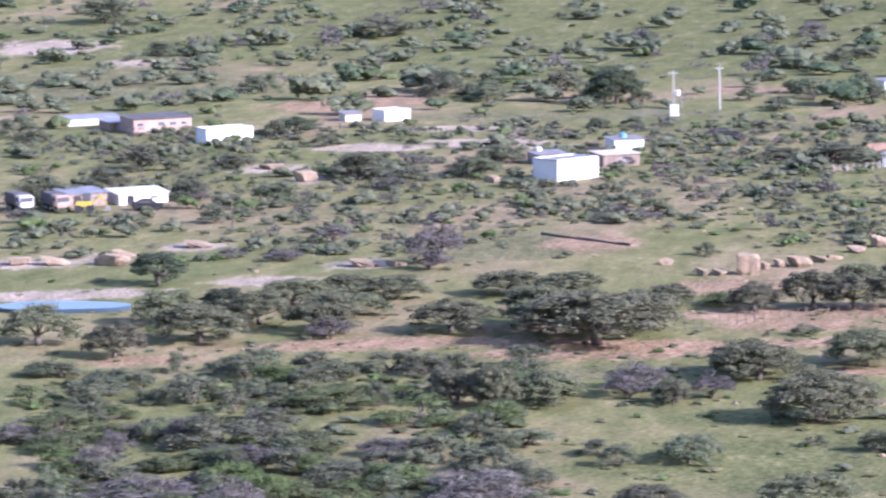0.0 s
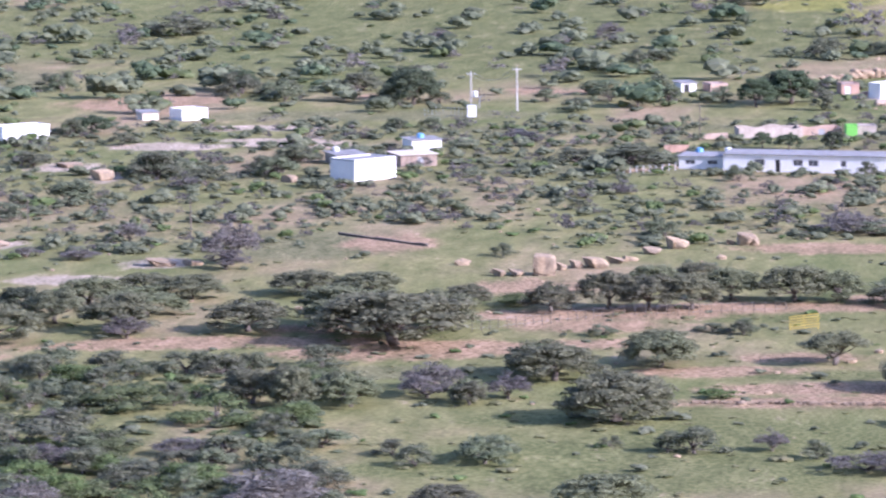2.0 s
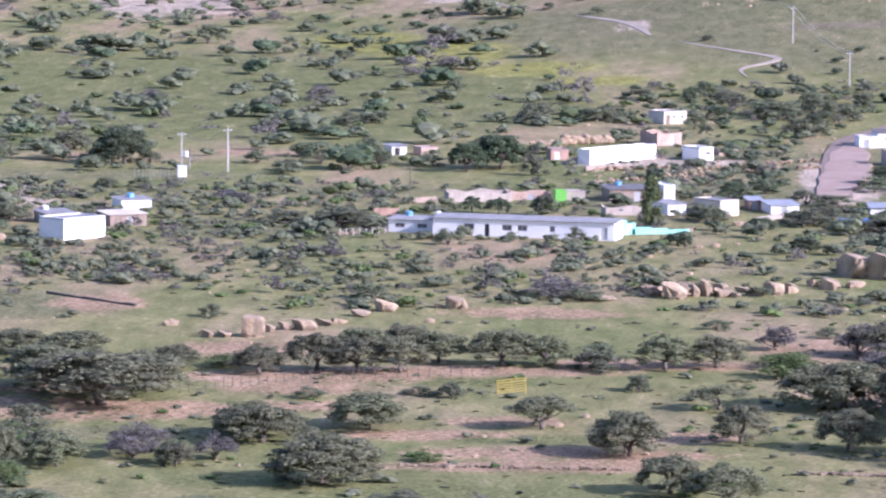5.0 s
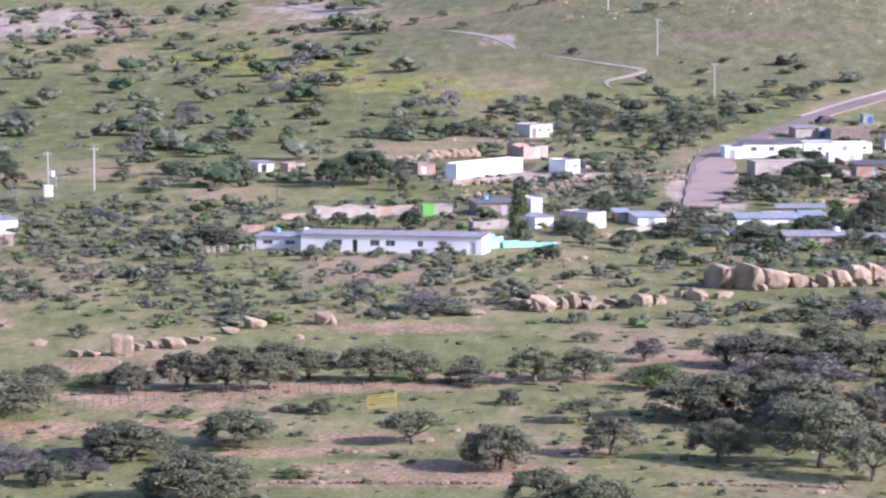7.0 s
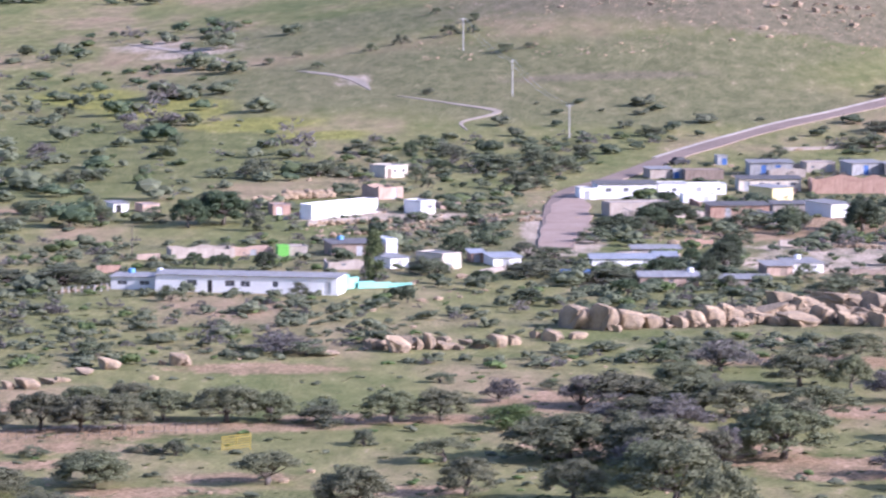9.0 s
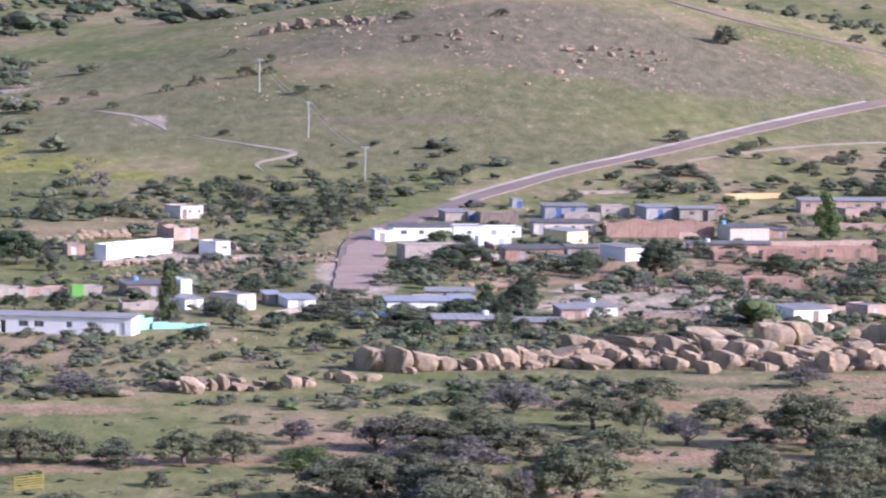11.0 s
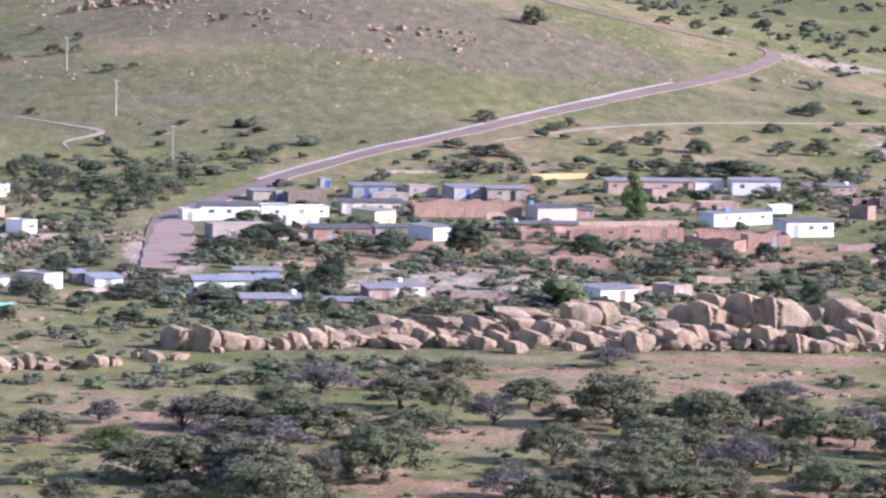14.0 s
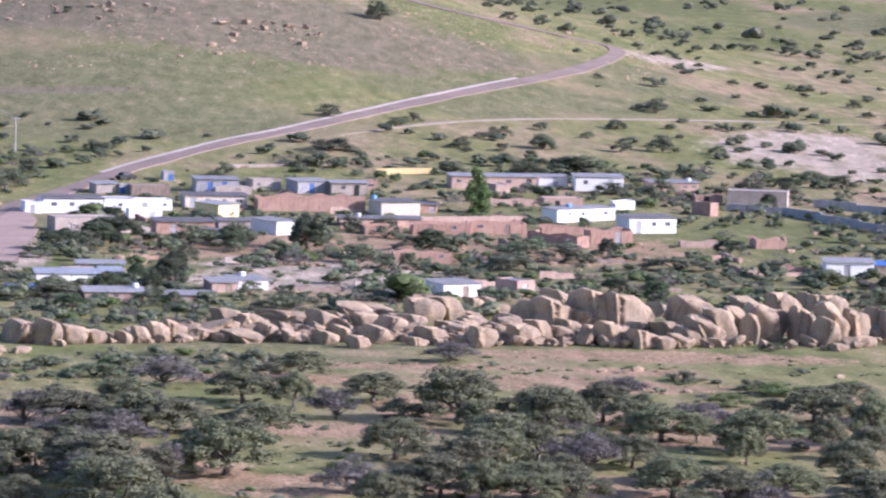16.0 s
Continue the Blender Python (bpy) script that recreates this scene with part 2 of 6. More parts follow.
PATCHES_8 = [
    (248, 1354, -10.4, 25.6, 112.8, 4),
    (262, 1204, -12.3, 16.5, 52.9, 4),
    (202, 1025, -11.2, 16.2, 13.1, 3),
    (280, 1231, -12.8, 19.5, 75.0, 4),
    (198, 990, -11.3, 10.4, 13.7, 3),
    (115, 997, -6.6, 36.2, 13.3, 5),
    (71, 950, -4.3, 19.7, 11.5, 3),
    (94, 897, -6.0, 14.0, 9.0, 3),
    (-113, 810, 7.9, 21.1, 34.7, 4),
    (-71, 836, 4.8, 17.3, 39.7, 4),
    (-35, 792, 2.5, 12.3, 22.1, 4),
    (-147, 926, 9.0, 19.4, 31.1, 4),
    (-146, 851, 9.7, 22.3, 28.8, 4),
    (-83, 800, 5.9, 20.8, 33.6, 4),
    (-203, 893, 12.8, 18.9, 16.2, 4),
    (-127, 691, 10.4, 4.4, 4.5, 0),
]
PATCHES_9 = [
    (-90, 706, 7.3, 2.9, 6.0, 0),
    (-62, 717, 4.9, 3.7, 3.3, 0),
    (-117, 699, 9.5, 4.4, 4.5, 0),
    (-58, 716, 4.6, 3.3, 3.3, 0),
    (-65, 718, 5.2, 4.5, 4.1, 0),
    (-4, 753, 0.3, 4.3, 4.3, 0),
    (38, 704, -3.1, 1.8, 17.4, 1),
    (-101, 648, 8.8, 10.9, 3.4, 1),
    (-118, 587, 11.3, 2.8, 2.5, 1),
    (-84, 617, 7.8, 3.9, 2.2, 1),
    (-96, 628, 8.7, 7.2, 2.9, 1),
    (-61, 489, 7.1, 2.3, 3.1, 0),
    (-64, 489, 7.4, 2.3, 3.5, 0),
    (-16, 424, 2.2, 8.8, 2.6, 4),
    (-7, 384, 1.0, 8.0, 3.0, 4),
    (1, 348, -0.1, 5.4, 3.4, 4),
]
PATCHES_10 = [
    (-10, 396, 1.4, 5.4, 0.9, 0),
    (-4, 367, 0.7, 6.3, 0.7, 0),
    (-56, 399, 8.0, 6.3, 1.4, 0),
    (-70, 405, 9.8, 17.1, 1.4, 0),
    (-93, 393, 13.3, 5.5, 1.2, 0),
    (-45, 405, 6.3, 6.4, 1.5, 0),
    (7, 386, -1.1, 6.0, 1.1, 0),
    (-31, 406, 4.3, 4.2, 1.3, 0),
    (73, 507, -8.2, 18.6, 2.9, 0),
    (103, 499, -11.6, 6.9, 3.7, 0),
    (19, 500, -2.2, 4.2, 3.3, 4),
    (-33, 359, 5.2, 5.7, 3.7, 4),
    (-39, 333, 6.8, 7.0, 4.3, 4),
]
PATCHES_11 = [
    (-55, 948, 3.3, 7.8, 10.1, 2),
    (-34, 914, 2.2, 9.4, 9.4, 2),
    (-17, 883, 1.1, 9.1, 7.7, 2),
    (-5, 861, 0.3, 5.3, 4.9, 2),
    (168, 1077, -8.9, 16.9, 28.7, 4),
    (297, 1388, -12.1, 22.0, 72.0, 4),
    (154, 921, -9.5, 12.5, 10.7, 3),
    (214, 981, -12.3, 10.4, 15.0, 3),
]
PATCHES = PATCHES_11 + PATCHES_8 + PATCHES_9 + PATCHES_10 + PATCHES_1 + PATCHES_2 + PATCHES_3 + PATCHES_4 + PATCHES_5 + PATCHES_6 + PATCHES_7


def height(x, y):
    """The land: a wide plain that rises far out, a rocky hill behind the village, and the hilltop on which the camera stands."""
    a = radians(5.4)
    u, v = x * math.cos(a) - y * math.sin(a), x * math.sin(a) + y * math.cos(a)
    r = math.hypot(x, y)
    rise = 2.4 * math.log1p(math.exp((min(r, 2600) - 830) / 60))
    z = rise + 26 * math.exp(-((u / 80) ** 2 + ((v - 1150) / 150) ** 2) / 2) + 0.35 * math.sin(x / 31) * math.sin(y / 47)
    return z + 54.3 * math.exp(-(x * x + y * y) / (2 * 70 ** 2))


def ground_material():
    m, n, l, b = nodes_of("grassland")
    pos = n.new("ShaderNodeNewGeometry").outputs["Position"]
    stretch = n.new("ShaderNodeMapping")
    stretch.inputs["Scale"].default_value = (1, 0.35, 1)
    l.new(pos, stretch.inputs["Vector"])
    v = stretch.outputs[0]
    big = noise_node(n, l, v, 0.035, 5)
    mid = noise_node(n, l, v, 0.3, 5, 0.65)
    fine = noise_node(n, l, pos, 2.2, 4, 0.7)
    col = ramp(n, l, big.outputs["Fac"], [(0.36, (0.178, 0.19, 0.073)), (0.49, (0.245, 0.23, 0.1)), (0.58, (0.305, 0.25, 0.14)), (0.7, (0.39, 0.275, 0.18))]).outputs[0]
    soil = n.new("ShaderNodeVertexColor")
    soil.layer_name = "soil"
    split = n.new("ShaderNodeSeparateColor")
    l.new(soil.outputs["Color"], split.inputs[0])
    grass = n.new("ShaderNodeVertexColor")
    grass.layer_name = "grass"
    split2 = n.new("ShaderNodeSeparateColor")
    l.new(grass.outputs["Color"], split2.inputs[0])
    cover = [split.outputs[0], split.outputs[1], split.outputs[2], split2.outputs[0], split2.outputs[1], split2.outputs[2]]
    edge = noise_node(n, l, v, 0.3, 8, 0.78)
    tints = [((0.34, 0.225, 0.14), (0.45, 0.31, 0.2)), ((0.46, 0.36, 0.275), (0.58, 0.475, 0.38)), ((0.25, 0.25, 0.07), (0.33, 0.31, 0.085)),
             ((0.18, 0.176, 0.086), (0.245, 0.23, 0.12)), ((0.158, 0.172, 0.066), (0.21, 0.214, 0.086)), ((0.198, 0.166, 0.105), (0.266, 0.222, 0.15))]
    for kind in (3, 4, 2, 5, 0, 1):
        ragged = n.new("ShaderNodeMath")
        ragged.operation, ragged.inputs[1].default_value = "MULTIPLY_ADD", 2.4 if kind in (0, 1) else 1.2
        l.new(edge.outputs["Fac"], ragged.inputs[0])
        ragged.inputs[2].default_value = -1.2 if kind in (0, 1) else -0.6
        summed = n.new("ShaderNodeMath")
        l.new(ragged.outputs[0], summed.inputs[0])
        l.new(cover[kind], summed.inputs[1])
        cut = n.new("ShaderNodeMapRange")
        cut.inputs["From Min"].default_value, cut.inputs["From Max"].default_value = 0.25, 0.7
        cut.inputs["To Max"].default_value = 0.9
        l.new(summed.outputs[0], cut.inputs["Value"])
        c = ramp(n, l, fine.outputs["Fac"], [(0.38, tuple(0.8 * q for q in tints[kind][0])), (0.62, tints[kind][1])]).outputs[0]
        col = mixc(n, l, cut.outputs[0], col, c)
    grain = ramp(n, l, mid.outputs["Fac"], [(0.3, (0.55, 0.6, 0.52)), (0.68, (1.3, 1.24, 1.24))]).outputs[0]
    col = mixc(n, l, 0.8, col, grain, "MULTIPLY")
    tuft = ramp(n, l, fine.outputs["Fac"], [(0.36, (0.5, 0.55, 0.46)), (0.6, (1.15, 1.13, 1.13))]).outputs[0]
    col = mixc(n, l, 0.75, col, tuft, "MULTIPLY")
    l.new(col, b.inputs["Base Color"])
    b.inputs["Roughness"].default_value = 1.0
    b.inputs["Specular IOR Level"].default_value = 0.1
    bp = n.new("ShaderNodeBump")
    bp.inputs["Strength"].default_value, bp.inputs["Distance"].default_value = 0.5, 0.25
    l.new(fine.outputs["Fac"], bp.inputs["Height"])
    l.new(bp.outputs[0], b.inputs["Normal"])
    return m


def fast_mesh(name, verts, faces, material, smooth=False):
    me = bpy.data.meshes.new(name)
    me.from_pydata([tuple(v) for v in verts], [], [tuple(f) for f in faces])
    me.materials.append(material)
    if smooth:
        me.polygons.foreach_set("use_smooth", [True] * len(me.polygons))
    me.update()
    return me


def build_ground():
    azs = [-180 + 3 * i for i in range(55)] + [-17 + 0.07 * i for i in range(472)] + [16.1 + 3 * i for i in range(55)]
    rings = [0.8 * 1.06 ** i for i in range(102)]
    while rings[-1] < 3200:
        rings.append(rings[-1] + 4.5 * rings[-1] ** 2 / 417000)
    while rings[-1] < 4900:
        rings.append(rings[-1] * 1.08)
    na, nr = len(azs), len(rings)
    a, r = np.meshgrid(np.radians(azs), np.array(rings))
    x, y = (-r * np.sin(a)).ravel(), (r * np.cos(a)).ravel()
    zz = [height(px, py) for px, py in zip(x, y)]
    verts = [(0, 0, height(0, 0))] + list(zip(x.tolist(), y.tolist(), zz))
    i, j = np.meshgrid(np.arange(nr - 1), np.arange(na), indexing="ij")
    p, q = (1 + i * na + j).ravel(), (1 + i * na + (j + 1) % na).ravel()
    faces = np.stack([p, q, q + na, p + na], 1).tolist() + [(0, 1 + (k + 1) % na, 1 + k) for k in range(na)]
    me = fast_mesh("ground", verts, faces, ground_material(), True)
    cover = np.zeros((6, len(verts)))
    for px, py, turn, rx, ry, kind in PATCHES:
        t = radians(turn)
        u = ((x - px) * math.cos(t) + (y - py) * math.sin(t)) / rx
        v = (-(x - px) * math.sin(t) + (y - py) * math.cos(t)) / max(ry, 3.0)
        cover[kind][1:] = np.maximum(cover[kind][1:], np.clip((1.6 - np.sqrt(u * u + v * v)) / 1.0, 0, 1))
    for name, ks in (("soil", (0, 1, 2)), ("grass", (3, 4, 5))):
        att = me.color_attributes.new(name, "FLOAT_COLOR", "POINT")
        att.data.foreach_set("color", np.stack([cover[k] for k in ks] + [np.ones(len(verts))], 1).ravel())
    return tagged(new("ground", me), "green and tan grassland with patches of reddish soil", "ground", kind="structure")


build_ground()


def smooth_line(points, step):
    """A Catmull-Rom line through the points, sampled about every step metres."""
    pts = [Vector((*p, 0)) for p in points]
    pts = [pts[0] * 2 - pts[1]] + pts + [pts[-1] * 2 - pts[-2]]
    out = []
    for i in range(1, len(pts) - 2):
        a, b, c, d = pts[i - 1:i + 3]
        k = max(2, int((c - b).length / step))
        for j in range(k):
            t = j / k
            out.append(0.5 * (2 * b + (c - a) * t + (2 * a - 5 * b + 4 * c - d) * t * t + (3 * b - 3 * c + d - a) * t ** 3))
    return out + [pts[-2]]


def strip(name, line, width, lift, material, shift=0.0, thick=0.25, wobble=0.0, flare=0, taper=False):
    verts, faces = [], []
    for i, p in enumerate(line):
        d = (line[min(i + 1, len(line) - 1)] - line[max(i - 1, 0)]).normalized()
        side = Vector((d.y, -d.x, 0))
        w = width / 2 * (1 + wobble * noise.noise((p.x * 0.05, p.y * 0.05, 3)))
        w *= 1 + 0.32 * max(0.0, 1 - abs(i / flare - 0.45) * 1.8) if flare else 1
        w *= min(1.0, 0.12 + 4.0 * min(i, len(line) - 1 - i) / len(line)) if taper else 1
        for s in (-w, w):
            q = p + side * (shift + s)
            zz = height(q.x, q.y)
            verts += [(q.x, q.y, zz + lift), (q.x, q.y, zz - thick)]
    for i in range(len(line) - 1):
        a = 4 * i
        faces += [(a, a + 4, a + 6, a + 2), (a + 1, a, a + 2, a + 3)] if i == 0 else [(a, a + 4, a + 6, a + 2)]
        faces += [(a + 1, a + 5, a + 4, a), (a + 2, a + 6, a + 7, a + 3)]
    return new(name, fast_mesh(name, verts, faces, material))


ROAD = [(32.7, 638.7), (34.6, 667.7), (37.2, 711.4), (40.9, 744.1), (49.6, 771.6), (65.6, 815.0), (87.2, 853.7), (107.8, 881.0), (138.6, 926.5), (173.0, 977.8), (185.6, 999.0), (196.2, 1020.8), (204.7, 1042.8), (210.9, 1062.5), (213.7, 1078.2), (211.2, 1085.0), (203.7, 1084.9), (192.6, 1089.9), (170.8, 1094.1), (154.8, 1108.1), (144.4, 1133.9)]
road_line = smooth_line(ROAD, 6)
tagged(strip("road", road_line, 4.5, 0.2, ASPHALT, wobble=0.25, flare=26), "grey paved country road winding past the rocky hill", "road", kind="structure")
tagged(strip("dirt_apron", smooth_line([(31.0, 628.0), (33.0, 647.0), (36.5, 680.0), (39.0, 715.0), (41.5, 745.0)], 4), 6.8, 0.26, APRON, wobble=0.5, taper=True), "wide pale dirt apron where the road enters the village", "dirt road", kind="structure")
tagged(strip("verge", [p for p in road_line[12:] if p.x > 62 and p.y < 985], 1.1, 0.22, SHOULDER, shift=-2.9), "pale gravel shoulder along the paved road", "road verge", kind="structure")
for pts, w in (
        ([(-55.7, 1094.7), (-42.8, 1064.4), (-34.9, 1041.8), (-24.4, 1010.6)], 5),
        ([(-10.6, 985.5), (-1.3, 968.4), (3.8, 954.0), (6.5, 936.3)], 4),
        ([(12.3, 923.1), (24.2, 904.4), (33.1, 888.9), (25.2, 875.8), (25.9, 861.1)], 3),
        ([(114.5, 872.0), (140.0, 898.1), (164.0, 914.5), (184.9, 923.8), (213.2, 934.6), (246.9, 942.4)], 3.5)):
    tagged(strip("dirt_track", smooth_line(pts, 3), w * 0.5, 0.1, TRACK, wobble=0.7, taper=True), "pale dirt track worn through the grass", "track", kind="structure")


# ---- building blocks ----
def part(name, bm, material, parent, label="", smooth=False):
    me = bpy.data.meshes.new(name)
    bmesh.ops.recalc_face_normals(bm, faces=bm.faces)
    bm.to_mesh(me)
    bm.free()
    me.materials.append(material)
    if smooth:
        me.polygons.foreach_set("use_smooth", [True] * len(me.polygons))
    ob = new(name, me)
    ob.parent = parent
    return tagged(ob, label) if label else ob


def box(bm, x0, x1, y0, y1, z0, z1, tilt=0.0):
    """A block; tilt lifts its far side."""
    c = [bm.verts.new((x, y, z + (tilt if y == y1 else 0))) for x in (x0, x1) for y in (y0, y1) for z in (z0, z1)]
    for f in ((0, 1, 3, 2), (4, 6, 7, 5), (0, 4, 5, 1), (2, 3, 7, 6), (0, 2, 6, 4), (1, 5, 7, 3)):
        bm.faces.new([c[i] for i in f])


def tube(bm, a, b, r0, r1, seg=7):
    a, b = Vector(a), Vector(b)
    q = (b - a).to_track_quat("Z", "Y")
    rings = []
    for p, r in ((a, r0), (b, r1)):
        rings.append([bm.verts.new(p + q @ Vector((r * math.cos(k * 2 * math.pi / seg), r * math.sin(k * 2 * math.pi / seg), 0))) for k in range(seg)])
    for k in range(seg):
        bm.faces.new((rings[0][k], rings[0][(k + 1) % seg], rings[1][(k + 1) % seg], rings[1][k]))
    bm.faces.new(rings[1])
    bm.faces.new(rings[0][::-1])


# ---- houses ----
# front corner x, y, turn, width, height, depth, wall, roof, roof form, windows, doors
HOUSES_1 = [
    (-74.7, 562.6, 47.6, 7.3, 2.8, 5.2, 'white', 'grey', 'flat', 0, 0),
    (-80.6, 588.1, 27.8, 4.3, 1.4, 5, 'cream', 'grey', 'shed', 0, 0),
    (-71.0, 583.7, 26.9, 5.4, 1.7, 5, 'brown', 'cream', 'shed', 0, 1),
    (-72.4, 608.9, 26.8, 4.6, 1.7, 4, 'white', 'grey', 'shed', 0, 0),
    (-31.9, 580.6, -11.9, 6.4, 1.8, 4.5, 'white', 'grey', 'shed', (('w', 0.25, 1.4), ('w', 0.75, 1.4)), 0),
    (-25.6, 577.2, -13.5, 25.7, 2.4, 4.8, 'white', 'grey', 'shed', (('w', 0.2, 1.5), ('d', 0.3, 0.7), ('w', 0.41, 1.4), ('w', 0.495, 1.4), ('w', 0.66, 0.8), ('d', 0.945, 0.9)), 0),
    (-4.9, 696.7, 50.4, 17.3, 2.4, 2.6, 'white', 'white', 'flat', 0, 0),
    (6.5, 734.2, 24.5, 4.7, 2.5, 7, 'pink', 'none', 'none', 0, 1),
    (13.3, 704.2, 33.9, 2.9, 2.1, 5, 'white', 'grey', 'flat', 1, 1),
]
HOUSES_2 = [
    (16.9, 715.0, 18.6, 3.6, 1.2, 4, 'pink', 'pink', 'none', 0, 0),
    (8.1, 777.3, 31.4, 4.9, 2.2, 5.5, 'cream', 'grey', 'flat', 2, 1),
    (-11.5, 706.1, 12.9, 3.0, 1.7, 4, 'brick', 'grey', 'flat', 0, 1),
    (-38.7, 713.8, 23.1, 2.7, 1.6, 4, 'white', 'grey', 'shed', 0, 1),
    (-33.7, 713.5, 22.7, 3.1, 1.3, 4, 'pink', 'grey', 'flat', 0, 0),
    (-25.5, 629.2, 10.3, 9.6, 1.7, 5, 'tan', 'none', 'none', 0, 0),
    (-16.1, 633.2, 9.5, 5.9, 1.2, 5, 'pink', 'none', 'none', 0, 1),
    (-7.9, 633.2, 8.7, 2.8, 1.2, 4, 'tan', 'tan', 'flat', 0, 0),
    (-9.6, 631.5, 8.9, 1.7, 1.5, 2, 'green', 'green', 'flat', 0, 0),
]
HOUSES_3 = [
    (-1.4, 630.6, 12.1, 7.5, 1.9, 6, 'brown', 'solar', 'shed', 2, 1),
    (6.7, 632.5, 19.4, 1.8, 2.2, 6, 'white', 'white', 'flat', 0, 0),
    (-1.9, 608.8, 10.2, 5.2, 1.3, 4, 'tan', 'none', 'none', 1, 0),
    (7.1, 610.0, 29.3, 3.0, 1.6, 5, 'white', 'grey', 'shed', 0, 1),
    (14.6, 607.8, 38.6, 3.5, 2.2, 6, 'cream', 'grey', 'flat', 0, 1),
    (11.5, 614.9, 6.9, 3.2, 1.2, 5, 'pink', 'grey', 'flat', 0, 1),
    (19.1, 618.8, 6.2, 2.0, 1.4, 5, 'brick', 'blue', 'shed', 0, 1),
    (22.1, 612.5, 11.9, 4.2, 1.3, 6, 'white', 'blue', 'shed', 0, 1),
    (41.5, 731.4, 8.8, 3.1, 1.9, 4, 'white', 'grey', 'flat', 0, 1),
]
HOUSES_4 = [
    (44.7, 732.7, 6.5, 10.5, 2.6, 6, 'white', 'solar', 'shed', 3, 0),
    (55.6, 735.5, 5.7, 5.5, 2.2, 6, 'white', 'grey', 'flat', 1, 0),
    (61.4, 740.4, 3.3, 6.5, 1.7, 5, 'white', 'cream', 'flat', 1, 1),
    (58.9, 724.1, 3.4, 5.8, 1.4, 4, 'white', 'white', 'flat', 0, 1),
    (70.7, 746.6, 1.6, 11.1, 2.2, 6, 'cream', 'solar', 'shed', 3, 1),
    (74.4, 724.3, 42.1, 5.3, 2.5, 5.6, 'yellow', 'grey', 'shed', 0, 0),
    (44.4, 694.8, 12.3, 10.4, 2.3, 5, 'tan', 'tan', 'flat', 0, 1),
    (60.9, 692.7, 4.0, 9.8, 2.1, 6, 'brick', 'solar', 'shed', 1, 1),
    (72.4, 703.9, 2.1, 9.5, 1.5, 5, 'tan', 'solar', 'shed', 1, 1),
]
HOUSES_5 = [
    (70.3, 682.0, 52.1, 2.6, 1.7, 5, 'white', 'solar', 'shed', 0, 0),
    (81.1, 694.3, 35.3, 4.6, 2.3, 6.5, 'white', 'grey', 'shed', 0, 0),
    (83.2, 741.7, -0.4, 19.2, 2.7, 7, 'brick', 'none', 'none', 0, 0),
    (75.5, 776.1, 2.4, 8.0, 2.5, 6, 'grey', 'grey', 'shed', 0, 2),
    (78.8, 772.9, 2.2, 6.7, 1.6, 3, 'tan', 'tan', 'none', 0, 0),
    (71.3, 796.9, 2.9, 2.0, 1.6, 4, 'grey', 'grey', 'flat', 0, 1),
    (56.8, 773.0, 10.8, 4.3, 1.8, 5, 'tan', 'grey', 'shed', 0, 0),
    (61.0, 773.0, 3.5, 2.0, 1.5, 3, 'grey', 'grey', 'flat', 0, 1),
    (63.0, 769.8, 3.3, 7.1, 1.7, 5, 'brown', 'brown', 'flat', 0, 0),
]
HOUSES_6 = [
    (94.3, 775.0, 15.1, 6.4, 2.3, 6, 'grey', 'grey', 'shed', 0, 1),
    (100.3, 773.0, -1.4, 6.7, 2.3, 5, 'tan', 'grey', 'shed', 1, 1),
    (108.3, 781.2, 0.1, 1.8, 1.7, 4, 'brick', 'brick', 'flat', 1, 0),
    (86.6, 781.2, 8.7, 5.5, 1.8, 5, 'tan', 'tan', 'flat', 1, 1),
    (104.3, 734.7, 13.9, 7.4, 2.5, 6, 'cream', 'solar', 'shed', 0, 0),
    (112.1, 741.6, -0.6, 3.3, 1.6, 5, 'brick', 'solar', 'shed', 0, 1),
    (94.3, 714.5, -1.5, 14.1, 1.4, 5, 'pink', 'solar', 'shed', 1, 1),
    (105.1, 701.4, -1.5, 9.6, 2.1, 5, 'brick', 'none', 'none', 1, 1),
    (115.4, 705.0, -2.3, 9.7, 2.1, 6, 'brick', 'none', 'none', 1, 1),
]
HOUSES_7 = [
    (96.6, 699.0, 2.1, 6.3, 1.7, 5, 'brick', 'none', 'none', 1, 1),
    (94.4, 648.7, -2.3, 9.0, 1.8, 6, 'brick', 'none', 'none', 1, 1),
    (125.1, 787.0, -0.0, 16.3, 2.4, 6, 'pink', 'grey', 'shed', 3, 1),
    (131.3, 773.5, 15.4, 2.9, 2.1, 5, 'pink', 'grey', 'flat', 0, 0),
    (127.4, 757.1, -1.6, 9.9, 1.3, 4, 'pink', 'none', 'none', 0, 1),
    (142.7, 791.8, -2.2, 5.5, 2.1, 5, 'white', 'grey', 'shed', 0, 1),
    (148.9, 786.6, -2.7, 9.2, 2.8, 6, 'white', 'grey', 'shed', 1, 1),
    (137.3, 756.0, -0.3, 7.2, 1.5, 5, 'pink', 'pink', 'flat', 0, 1),
    (134.6, 727.6, 31.5, 13.8, 2.4, 4, 'white', 'grey', 'shed', 3, 0),
]
